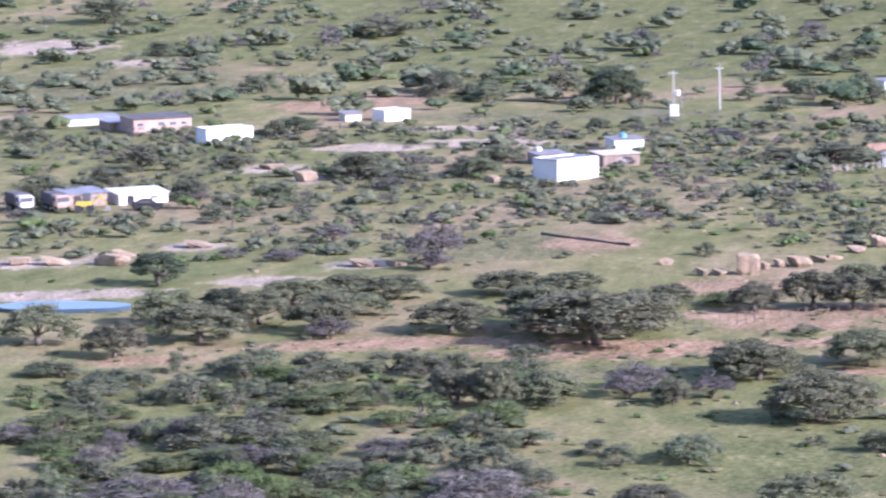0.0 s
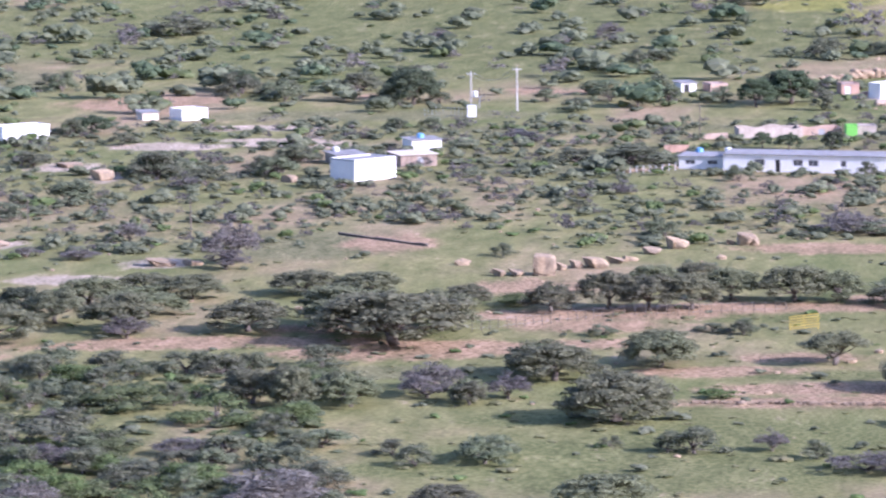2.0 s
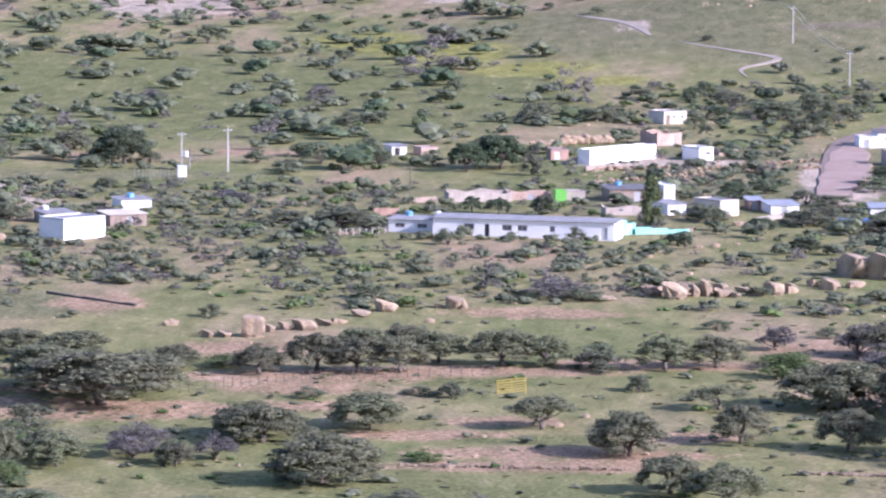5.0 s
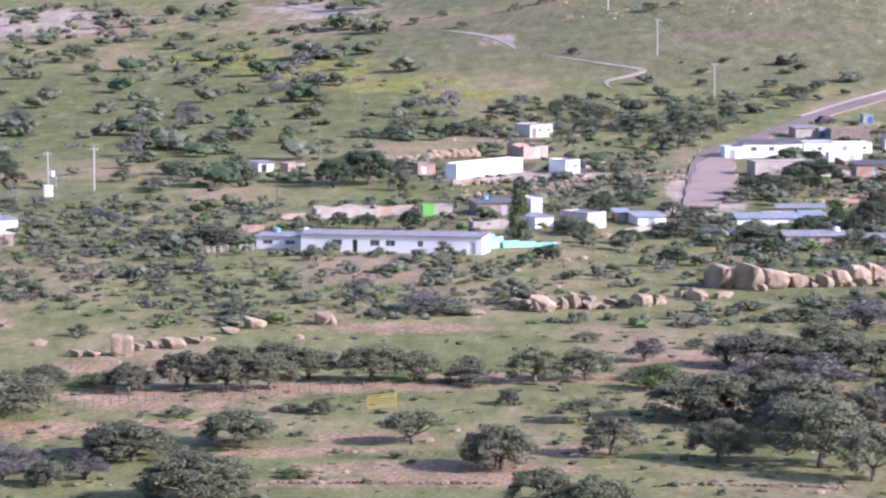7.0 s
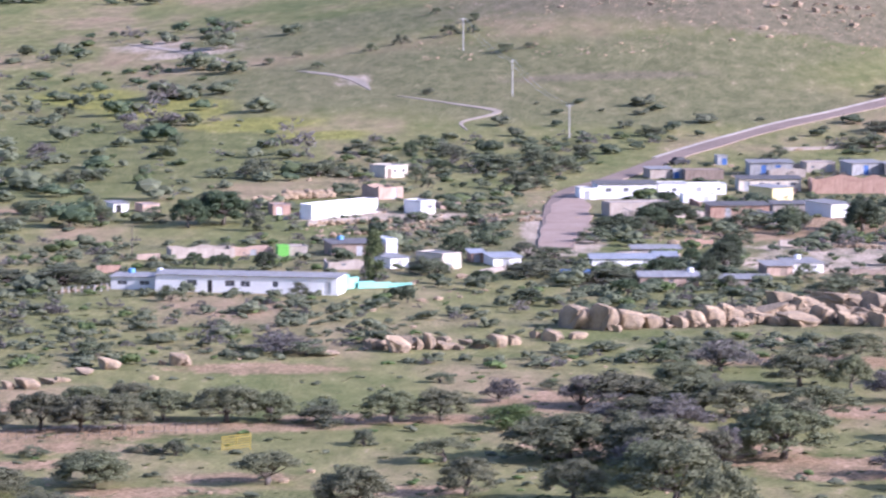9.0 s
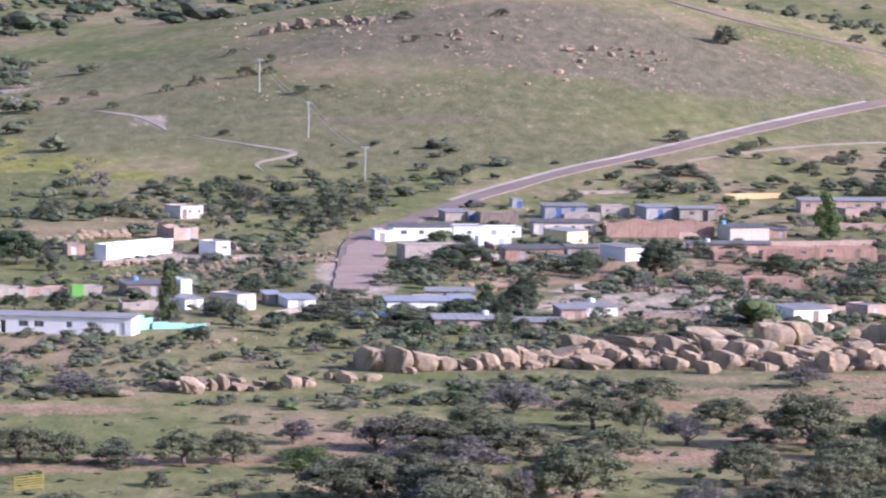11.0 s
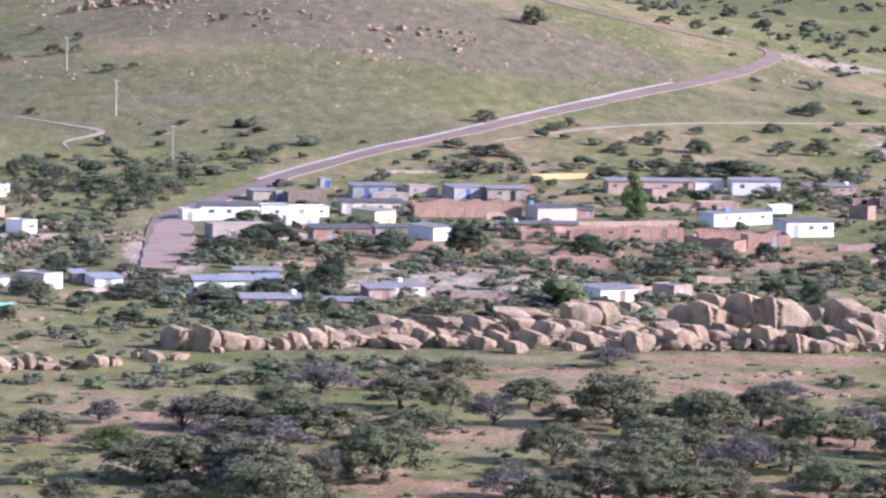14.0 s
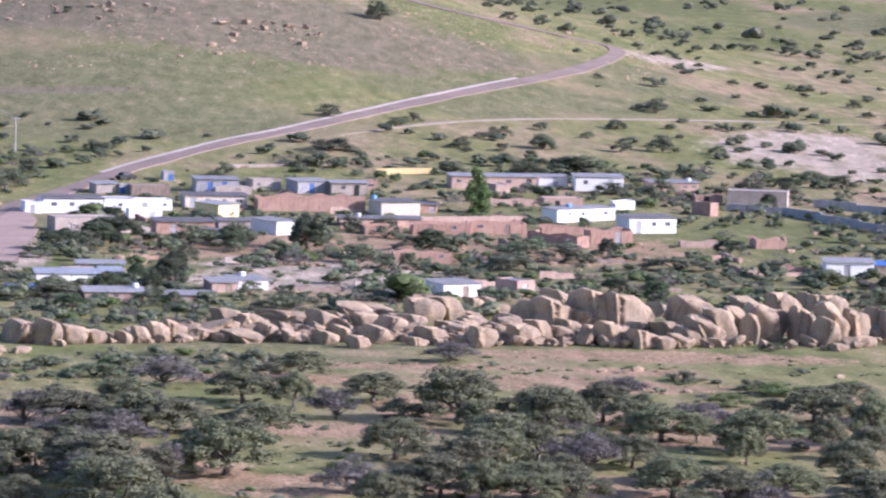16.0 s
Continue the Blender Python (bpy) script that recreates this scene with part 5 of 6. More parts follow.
FAR_5 = [
    ('D', 144.8, 818.8, 7.8, 2.0),
    ('D', 196.1, 940.8, 5.8, 3.4),
    ('D', 180.2, 906.6, 4.5, 2.2),
    ('D', 164.8, 783.4, 6.5, 3.2),
    ('G', 122.8, 585.3, 4.8, 4.0),
    ('D', 276.2, 1142.8, 7.1, 3.2),
    ('D', 206.1, 806.7, 6.7, 2.9),
    ('D', 176.7, 813.0, 6.7, 2.7),
    ('D', 122.7, 655.4, 10.8, 3.1),
    ('D', 110.6, 638.2, 11.3, 3.1),
    ('D', 138.5, 643.5, 14.2, 2.7),
    ('D', 94.8, 704.5, 5.7, 2.9),
    ('D', 192.3, 796.8, 5.5, 2.4),
    ('D', 109.9, 849.7, 11.5, 2.3),
    ('D', 14.6, 1011.6, 4.6, 2.7),
    ('D', 7.1, 1005.3, 4.0, 2.2),
    ('D', 26.2, 1015.5, 6.0, 3.0),
    ('D', 31.7, 1015.1, 3.8, 2.2),
    ('D', 38.3, 976.3, 5.8, 2.4),
    ('D', -10.4, 1013.5, 3.5, 1.9),
    ('D', -5.5, 986.0, 4.2, 1.9),
    ('D', -17.0, 1004.6, 4.3, 1.9),
    ('D', 18.9, 921.4, 3.7, 1.7),
    ('D', -44.3, 1015.3, 3.8, 2.2),
]
FAR_6 = [
    ('D', 23.9, 1062.2, 3.7, 2.3),
    ('D', 33.0, 1035.3, 3.9, 2.5),
    ('D', 68.8, 1041.6, 4.2, 2.0),
    ('D', 68.8, 1086.9, 6.1, 2.3),
    ('D', 92.8, 1076.5, 5.5, 2.3),
    ('D', 62.9, 845.2, 5.7, 2.3),
    ('D', 43.7, 979.1, 3.4, 1.6),
    ('D', 170.0, 886.0, 3.6, 1.7),
    ('D', 146.4, 855.2, 4.0, 2.1),
    ('D', 139.3, 862.3, 4.7, 2.1),
    ('D', 133.9, 898.4, 4.9, 2.2),
    ('D', 145.1, 876.1, 3.6, 1.7),
    ('D', 183.2, 875.0, 5.3, 2.4),
    ('D', 205.8, 896.1, 3.7, 1.7),
    ('D', 222.9, 925.5, 3.8, 2.0),
    ('D', 194.2, 866.3, 4.8, 2.4),
    ('D', 185.0, 794.5, 6.6, 3.3),
    ('D', 202.8, 816.7, 6.8, 2.9),
    ('D', 253.6, 1135.4, 4.7, 2.2),
    ('D', 267.0, 1151.8, 5.4, 2.2),
    ('D', 253.1, 982.5, 4.6, 2.2),
    ('D', 247.0, 1020.9, 3.4, 1.7),
    ('D', 205.8, 1104.1, 6.0, 3.0),
    ('D', 200.3, 1112.1, 6.1, 3.0),
]
FAR_7 = [
    ('D', 189.9, 1105.3, 6.0, 2.7),
    ('D', 214.0, 1091.0, 3.9, 2.1),
    ('D', 31.8, 624.3, 7.6, 2.0),
    ('D', 39.1, 647.9, 6.1, 3.0),
]
FAR_8 = [
    ('D', -113.9, 713.0, 7.8, 4.3),
    ('D', -104.2, 696.7, 5.7, 3.2),
    ('D', -94.6, 703.2, 4.8, 2.9),
    ('G', -83.8, 700.8, 8.5, 5.7),
    ('D', -87.0, 692.2, 5.6, 2.8),
    ('D', -77.8, 694.2, 5.6, 2.4),
    ('D', -60.2, 697.5, 5.6, 2.4),
    ('D', -54.0, 684.6, 6.5, 2.0),
    ('D', -49.9, 698.6, 7.5, 4.1),
    ('D', -44.6, 689.7, 6.5, 3.7),
    ('D', -39.8, 695.3, 6.6, 3.4),
    ('G', -24.9, 684.5, 7.4, 5.2),
    ('G', -19.6, 691.7, 10.2, 5.8),
    ('D', -13.8, 677.9, 5.5, 3.6),
    ('D', -30.9, 695.9, 5.6, 2.8),
    ('D', -15.9, 777.6, 7.9, 4.2),
    ('D', -32.8, 843.9, 5.7, 2.9),
    ('P', -58.8, 826.3, 6.7, 3.1),
    ('D', -62.4, 779.2, 6.3, 2.5),
    ('D', -94.1, 960.4, 9.1, 4.7),
    ('D', -60.2, 917.0, 6.2, 3.0),
    ('D', -4.3, 781.8, 8.4, 3.2),
    ('D', -49.8, 771.3, 5.2, 2.3),
    ('D', -46.4, 775.2, 5.2, 2.1),
]
FAR_9 = [
    ('P', -91.3, 816.6, 6.6, 3.1),
    ('D', -149.3, 725.5, 7.0, 3.2),
    ('D', -184.4, 803.9, 7.8, 3.1),
    ('G', -114.6, 715.6, 8.8, 4.3),
    ('D', -105.9, 706.9, 7.7, 3.5),
    ('D', -94.0, 719.8, 7.8, 3.9),
    ('G', -81.9, 691.8, 9.4, 6.6),
    ('D', -53.4, 710.5, 6.7, 2.9),
    ('D', -46.4, 706.5, 6.7, 2.9),
    ('D', -41.9, 708.9, 5.7, 4.2),
    ('G', -125.4, 636.3, 7.9, 3.0),
    ('D', -108.6, 538.1, 7.4, 3.3),
    ('D', -121.0, 544.7, 6.0, 3.3),
    ('D', -135.9, 560.5, 7.0, 3.1),
    ('D', -144.2, 554.0, 8.5, 2.8),
    ('D', -102.9, 569.4, 10.1, 3.9),
    ('D', -94.8, 559.2, 9.2, 3.1),
    ('D', -88.6, 574.0, 7.0, 3.1),
    ('D', -169.3, 636.0, 8.0, 3.5),
    ('D', -138.0, 586.7, 9.7, 3.6),
    ('D', -123.7, 585.5, 6.4, 2.9),
    ('D', 29.4, 787.9, 10.6, 4.2),
    ('D', 40.7, 782.8, 9.5, 4.6),
    ('D', 34.2, 754.5, 9.1, 3.0),
]
FAR_10 = [
    ('D', 21.5, 809.0, 9.8, 4.3),
    ('G', 52.9, 681.1, 11.0, 4.0),
    ('G', 43.3, 660.0, 8.9, 3.6),
    ('D', 64.9, 671.8, 9.1, 4.2),
    ('D', 72.4, 672.9, 6.4, 4.6),
    ('G', 83.4, 669.6, 7.3, 5.4),
    ('D', 101.4, 709.2, 5.8, 2.5),
    ('G', 102.9, 668.2, 6.4, 4.2),
    ('D', 88.9, 645.9, 7.9, 3.5),
    ('D', 182.2, 866.4, 7.1, 4.0),
    ('D', 156.1, 817.6, 14.5, 4.0),
    ('D', 144.4, 815.1, 8.9, 2.7),
    ('D', 197.4, 946.1, 6.5, 3.4),
    ('D', 156.3, 862.5, 7.1, 3.8),
    ('D', 180.1, 904.9, 5.0, 2.7),
    ('D', 161.5, 895.6, 4.9, 2.2),
    ('D', 147.1, 1047.1, 7.7, 4.8),
    ('D', 116.0, 900.0, 7.3, 2.9),
    ('D', 130.1, 891.2, 4.8, 2.2),
    ('D', 150.4, 884.2, 6.0, 2.2),
    ('D', 137.6, 857.4, 5.8, 2.3),
    ('D', 70.0, 576.3, 8.6, 2.8),
    ('D', 65.3, 591.5, 4.8, 2.4),
    ('D', 32.2, 586.2, 8.7, 2.7),
]
FAR_11 = [
    ('D', 38.8, 590.4, 7.2, 2.2),
    ('D', 154.7, 781.5, 7.5, 2.8),
    ('D', 122.7, 581.2, 4.8, 2.4),
]
FAR = FAR_1 + FAR_2 + FAR_3 + FAR_4 + FAR_5 + FAR_6 + FAR_7 + FAR_8 + FAR_9 + FAR_10 + FAR_11
for k, x, y, w, h in TREES:
    plant(k, x, y, w * (1.15 if k in "OG" else 1.12), h * (1.0 if k in "OG" else 1.07))
for k, x, y, w, h in FAR:
    plant(k, x, y, w * 1.05, h * 1.1)

# ---- scrub ----
# open ground that stays free of scrub: x, y, half width, half depth
CLEAR = [(-62.7, 496.4, 8, 12), (4.6, 576.9, 7, 10), (-25.1, 561.1, 12, 6), (-50.9, 1054.3, 12, 30), (-92.8, 455.5, 6, 6), (-109.9, 613.4, 10, 8), (-8.7, 485.1, 14, 8), (166.8, 706.7, 6, 12)]


def free(x, y, gap):
    """Whether a place lies clear of the houses and of the road."""
    for hx, hy, turn, w, h, d, *_ in HOUSES:
        c, sn = math.cos(radians(turn)), math.sin(radians(turn))
        u, v = (x - hx) * c + (y - hy) * sn, -(x - hx) * sn + (y - hy) * c
        if -1.2 - gap < u < w + 1.2 + gap and -2.5 - gap < v < d + 1.5 + gap:
            return False
    for bx, by, bw, bh in BOULDERS:
        if abs(x - bx) < bw * 0.6 + 1.0 and -9 < y - by < 3:
            return False
    for x0, y0, x1, y1, depth, *_ in RIDGE:
        if x0 - 1 < x < x1 + 1 and -10 < y - (y0 + (y1 - y0) * (x - x0) / (x1 - x0)) < depth:
            return False
    for cx, cy, rx, ry in CLEAR:
        if abs(x - cx) < rx and abs(y - cy) < ry:
            return False
    for p in road_line[::2]:
        if abs(x - p.x) < 8 and abs(y - p.y) < 12:
            return False
    return True


sr = np.random.default_rng(21)
bush_base = {}
for k in "DGSP":
    bush_base[k] = []
    for i in range(5):
        pts = crown_points(sr, "S" if k != "P" else "P")
        if k != "P":
            pts = [(np.array((0, 0, 0.42)), 0.33)] + [(np.array((0.24 * math.cos(q), 0.24 * math.sin(q), sr.uniform(0.28, 0.55))), sr.uniform(0.18, 0.27)) for q in np.arange(8) * 0.785 + sr.uniform(0, 0.5)]
        pts = [pts[j] for j in sr.choice(len(pts), 8 if k != "P" else 20, replace=False)]
        leaves = leaf_cloud(sr, pts, 18 if k != "P" else 10, 0.042 if k != "P" else 0.03, 3.0 if k == "P" else 1.0)
        few = leaf_cloud(sr, pts, 3, 0.065)
        none = (np.zeros((0, 3)), np.zeros((0, 3), int))
        bush_base[k].append((leaves, core_blobs(sr, pts, 0.78) if k != "P" else none, few, core_blobs(sr, pts[:4], 1.1) if k != "P" else none))


def scatter(name, label, count, az, dist, size, kinds, keep=None, gap=0.0, squash=0.62, thin=False, material=None):
    """Bushes strewn over a sector of the land, joined into one growth for each sort of leaf."""
    pools = {}
    made = tries = 0
    while made < count and tries < count * 6:
        tries += 1
        a = radians(sr.uniform(*az))
        r = math.sqrt(sr.uniform(dist[0] ** 2, dist[1] ** 2))
        x, y = -r * math.sin(a), r * math.cos(a)
        if noise.noise((x * 0.03, y * 0.012, 4)) + 0.35 < sr.uniform(-0.3, 0.35) or not free(x, y, gap) or (keep and not keep(x, y, r)):
            continue
        made += 1
        k = kinds[int(sr.integers(len(kinds)))]
        w = size * math.exp(sr.normal(0, 0.35))
        leaves, core, few, small = bush_base[k][int(sr.integers(5))]
        if thin:
            leaves, core = few, small
        turn = sr.uniform(0, 6.28)
        c, sn = math.cos(turn), math.sin(turn)
        m_ = np.diag((w, w * sr.uniform(0.8, 1.1), w * squash * sr.uniform(0.8, 1.25))) @ np.array(((c, sn, 0), (-sn, c, 0), (0, 0, 1)))
        shift = np.array((x, y, height(x, y) - 0.06 * w))
        quads, cores, tris, at = pools.setdefault(k, ([], [], [], [0]))
        quads.append(leaves @ m_ + shift)
        cores.append(core[0] @ m_ + shift)
        tris.append(core[1] + at[0])
        at[0] += len(core[0])
    for k, (quads, cores, tris, _) in pools.items():
        tagged(new(name, cloud_mesh(name, np.concatenate(quads), material or LEAF[k], (np.concatenate(cores), np.concatenate(tris)))), label, "scrub", kind="stuff")


scatter("hillside_scrub", "dark thorn bushes dotted over the green slope", 640, (0.5, 16), (680, 1130), 4.8, "DDDDGP")
scatter("hillside_scrub", "small bushes dotted over the green slope", 700, (-3, 16), (610, 1130), 2.6, "DDSP", keep=lambda x, y, r: r < 830 or x < -20, thin=True)
scatter("pasture_scrub", "low thorny bushes between grass patches", 2000, (-7, 15), (485, 660), 2.0, "DDDDDDDDSPP", keep=lambda x, y, r: x < 60)
scatter("village_scrub", "low bushes and weeds growing between the houses", 1700, (-16.5, 0), (548, 850), 2.6, "DDDGGSP", gap=0.3)
scatter("plain_scrub", "scattered acacias on the open plain", 240, (-17, -2), (850, 1250), 3.6, "DDG", keep=lambda x, y, r: abs(r - 1120) > 220 or x > 190)
scatter("far_wood", "dark woodland far beyond the hill", 800, (-4.5, 9), (1280, 1900), 6.5, "DG", thin=True)
scatter("far_wood", "scattered trees far out on the rising plain", 260, (-17, -5.5), (1180, 1900), 4.6, "D", thin=True)
scatter("pasture_weeds", "low weeds and grass clumps in the pasture", 700, (-17, 15), (310, 520), 1.2, "DDS", squash=0.5, thin=True)
scatter("thicket_weeds", "bright green undergrowth between the thorn bushes", 220, (8.0, 15), (308, 396), 1.5, "SSD", squash=0.45)
scatter("grass_tufts", "tufts of tan and green pasture grass", 2600, (-17, 15), (308, 640), 0.9, "S", squash=0.3, thin=True, material=GRASS_TUFT)
# leafy garden trees among the houses
garden = random.Random(4)
for i in range(70):
    a, r = radians(garden.uniform(-15.5, -0.5)), garden.uniform(560, 830)
    x, y = -r * math.sin(a), r * math.cos(a)
    if free(x, y, 1.5):
        plant(garden.choice("GGDDD"), x, y, garden.uniform(3.0, 6.5), garden.uniform(1.8, 3.8))
# the dense thicket below the pond
thick = random.Random(9)
for i in range(135):
    a, r = radians(thick.uniform(8.0, 15.2)), thick.uniform(312, 398)
    x, y = -r * math.sin(a), r * math.cos(a)
    if noise.noise((x * 0.06, y * 0.03, 8)) > -0.28:
        plant(thick.choice("DDDDSSP" if r < 360 else "DDDS"), x, y, thick.uniform(3.2, 6.8), thick.uniform(1.4, 2.9))
# more oaks of the closed stand below the boulders
stand = random.Random(8)
for i in range(62):
    a, r = radians(stand.uniform(-16.5, -3.0)), stand.uniform(385, 468)
    x, y = -r * math.sin(a), r * math.cos(a)
    if all(math.hypot(x - q[1], (y - q[2]) * 0.5) > 2.5 for q in TREES):
        plant(stand.choice("OOOOP"), x, y, stand.uniform(4.5, 8.5), stand.uniform(2.8, 5.0))

# ---- poles and the small substation ----
POLES = [(-63.6, 680.6, 7.2), (-71.7, 686.2, 6.0), (-70.3, 686.1, 3.4), (45.8, 845.4, 7.0), (37.0, 910.6, 8.0), (28.5, 985.3, 8.0), (-86.8, 501.7, 4.2), (-108.5, 509.5, 3.5), (2.2, 645.4, 7.5), (-31.4, 629.7, 5.0)]


def utility_pole(x, y, h, arms):
    root = new("utility_pole")
    tagged(root, "pale concrete utility pole with a crossarm" if arms else "slim weathered wooden post in the scrub", "utility pole", "utility poles")
    root.matrix_world = pose(x, y, height(x, y), 0, 0, 15)
    bm = bmesh.new()
    tube(bm, (0, 0, -0.4), (0, 0, h), 0.15 if arms else 0.09, 0.1 if arms else 0.06, 9)
    part("post", bm, POLE if arms else BARK, root)
    if arms:
        bm = bmesh.new()
        box(bm, -0.7, 0.7, -0.18, -0.09, h - 0.5, h - 0.41)
        part("crossarm", bm, POLE, root)
        for u in (-0.6, 0.0, 0.6):
            bm = bmesh.new()
            tube(bm, (u, -0.14, h - 0.42), (u, -0.14, h - 0.22), 0.05, 0.07, 6)
            part("insulator", bm, WHITE_METAL, root)
    return root


for i, (x, y, h) in enumerate(POLES):
    utility_pole(x, y, h, i not in (2, 6, 7, 8, 9))


def cable(i, j):
    """A slack power line between the crossarms of two poles."""
    a, b = [Vector((x, y, height(x, y) + h - 0.2)) for x, y, h in (POLES[i], POLES[j])]
    root = new("power_cable")
    tagged(root, "thin slack power cable strung between two poles", "cable", "power cables")
    for u in (-0.6, 0.6):
        bm = bmesh.new()
        pts = [a.lerp(b, k / 12) + Vector((u, 0, -1.6 * (1 - (k / 6 - 1) ** 2))) for k in range(13)]
        rings = [[bm.verts.new(p + Vector((0.025 * math.cos(q), 0, 0.025 * math.sin(q)))) for q in (0.5, 2.6, 4.7)] for p in pts]
        for r0, r1 in zip(rings, rings[1:]):
            for k in range(3):
                bm.faces.new((r0[k], r0[(k + 1) % 3], r1[(k + 1) % 3], r1[k]))
        part("strand", bm, STEEL, root)


cable(3, 4)
cable(4, 5)
cable(1, 0)


def cabinet(x, y):
    root = new("transformer_cabinet")
    tagged(root, "white metal electrical cabinet at the foot of a pole", "cabinet")
    root.matrix_world = pose(x, y, height(x, y), 0, 0, 8)
    bm = bmesh.new()
    box(bm, 0, 1.45, 0, 1.2, -0.2, 1.75)
    part("body", bm, WHITE_METAL, root)
    bm = bmesh.new()
    box(bm, -0.06, 1.51, -0.06, 1.26, 1.753, 1.83)
    part("lid", bm, WHITE_METAL, root)
    for u in (0.08, 0.76):
        bm = bmesh.new()
        box(bm, u, u + 0.6, -0.03, -0.003, 0.15, 1.6)
        part("door", bm, DOOR, root)


cabinet(-70.6, 669.7)
tank = new("pole_transformer")
tagged(tank, "white transformer drum hung between two poles", "transformer")
tx, ty = -70.9, 685.1
tank.matrix_world = pose(tx, ty, height(tx, ty), 0, 0, 0)
bm = bmesh.new()
tube(bm, (0, 0, 2.0), (0, 0, 2.9), 0.42, 0.42, 12)
part("drum", bm, WHITE_METAL, tank)
bm = bmesh.new()
box(bm, -0.8, 0.8, -0.1, 0.1, 1.85, 1.997)
part("bracket", bm, STEEL, tank)
bm = bmesh.new()
tube(bm, (-0.7, 0, 0), (-0.7, 0, 1.85), 0.08, 0.08, 8)
part("leg", bm, STEEL, tank)
bm = bmesh.new()
tube(bm, (0.7, 0, 0), (0.7, 0, 1.85), 0.08, 0.08, 8)
part("leg", bm, STEEL, tank)


def mesh_fence(name, label, a, b, posts, h, material, rails, r=0.05):
    """Posts and wires between two points on the ground."""
    root = new(name)
    tagged(root, label, "fence")
    root.matrix_world = pose(a[0], a[1], height(*a))
    dx, dy = b[0] - a[0], b[1] - a[1]

    def at(u, z):
        x, y = a[0] + dx * u, a[1] + dy * u
        return (dx * u, dy * u, height(x, y) - height(*a) + z)

    fr = random.Random(int(a[0] * 10))
    for i in range(posts):
        bm = bmesh.new()
        u = i / (posts - 1)
        tube(bm, at(u, -0.2), at(u, h * fr.uniform(0.85, 1.1)), r, r * 0.9, 6)
        part("post", bm, material, root)
    for k in range(rails):
        bm = bmesh.new()
        zk = h * (0.3 + 0.65 * k / max(1, rails - 1))
        tube(bm, at(0, zk), at(1, zk), 0.006, 0.006, 4)
        part("wire", bm, STEEL, root)


mesh_fence("compound_fence", "pale mesh fence posts round the electrical yard", (-77.4, 668.8), (-70.8, 669.7), 12, 1.6, STEEL, 3, 0.03)
mesh_fence("pasture_fence", "weathered wooden fence posts along the dirt track", (-43.5, 414.4), (-31.2, 424.4), 16, 1.1, BARK, 2, 0.035)
mesh_fence("pasture_fence", "weathered wooden fence posts along the dirt track", (-31.2, 424.4), (-12.7, 429.2), 18, 1.1, BARK, 2, 0.035)
mesh_fence("yard_fence", "pale low fence beside the long white house", (-39.8, 571.7), (-32.2, 577.9), 10, 1.0, POLE, 2, 0.08)


# ---- yellow cattle feeder ----
def feeder(x, y):
    root = new("hay_feeder")
    tagged(root, "yellow tubular metal hay feeder standing in the pasture", "feeder")
    root.matrix_world = pose(x, y, height(x, y), 0, 0, 4)
    for u in (-1.4, 0.0, 1.4):
        bm = bmesh.new()
        tube(bm, (u, 0, -0.1), (u, 0, 1.5 + 0.1 * u), 0.04, 0.04, 8)
        part("upright", bm, YELLOW, root)
    for i in range(6):
        bm = bmesh.new()
        z = 0.2 + i * 0.25
        tube(bm, (-1.45, -0.02, z - 0.16), (1.45, -0.02, z + 0.16), 0.045, 0.045, 8)
        part("rail", bm, YELLOW, root)
    for u in (-1.4, 1.4):
        bm = bmesh.new()
        tube(bm, (u, 0.05, 1.3), (u, 0.9, -0.1), 0.035, 0.035, 8)
        part("brace", bm, YELLOW, root)


feeder(-10.5, 415.5)


# ---- low walls of field stone ----
def stone_wall(a, b, count, size, name="stone_wall", label="low tumbled wall of pale field stones"):
    root = new(name)
    tagged(root, label, "stone wall")
    root.matrix_world = pose(a[0], a[1], height(*a))
    wr = random.Random(int(abs(a[0]) * 7) + count)
    for i in range(count):
        u = wr.random()
        layer = wr.random() ** 2
        x, y = a[0] + (b[0] - a[0]) * u + wr.uniform(-0.3, 0.3), a[1] + (b[1] - a[1]) * u + wr.uniform(-0.5, 0.5) * (1 - layer)
        ob = new("stone", STONES[wr.randrange(4)])
        ob.parent = root
        s = size * wr.uniform(0.6, 1.3)
        ob.matrix_basis = pose(x - a[0], y - a[1], height(x, y) - height(*a) - 0.1 + 0.55 * size * layer, 0, 0, wr.uniform(0, 360)) @ Matrix.Diagonal((s * 1.3, s, s * 0.8, 1))


def stone_mesh(seed):
    bm = bmesh.new()
    bmesh.ops.create_icosphere(bm, subdivisions=1, radius=0.5)
    r = random.Random(seed)
    for v in bm.verts:
        v.co *= r.uniform(0.8, 1.1)
        v.co.z += 0.4
    me = bpy.data.meshes.new("stone")
    bm.to_mesh(me)
    bm.free()
    me.materials.append(ROCK)
    return me


STONES = [stone_mesh(s) for s in range(4)]
for a, b, c, sz in (
        ((-19.1, 368.0), (0.8, 365.6), 280, 0.36), ((15.6, 364.0), (31.1, 361.0), 240, 0.36),
        ((-5.4, 661.0), (32.4, 690.4), 120, 0.8), ((-6.5, 683.8), (7.8, 689.8), 60, 0.8), ((9.1, 681.0), (34.0, 704.8), 80, 0.8),
        ((75.2, 640.4), (104.0, 634.6), 90, 0.8), ((113.3, 827.6), (85.4, 818.5), 60, 0.7), ((83.6, 660.8), (95.0, 651.8), 50, 0.8),
        ((86.3, 543.8), (87.0, 529.9), 12, 0.9), ((-40.1, 573.1), (-32.1, 581.0), 50, 0.6)):
    stone_wall(a, b, c, sz)


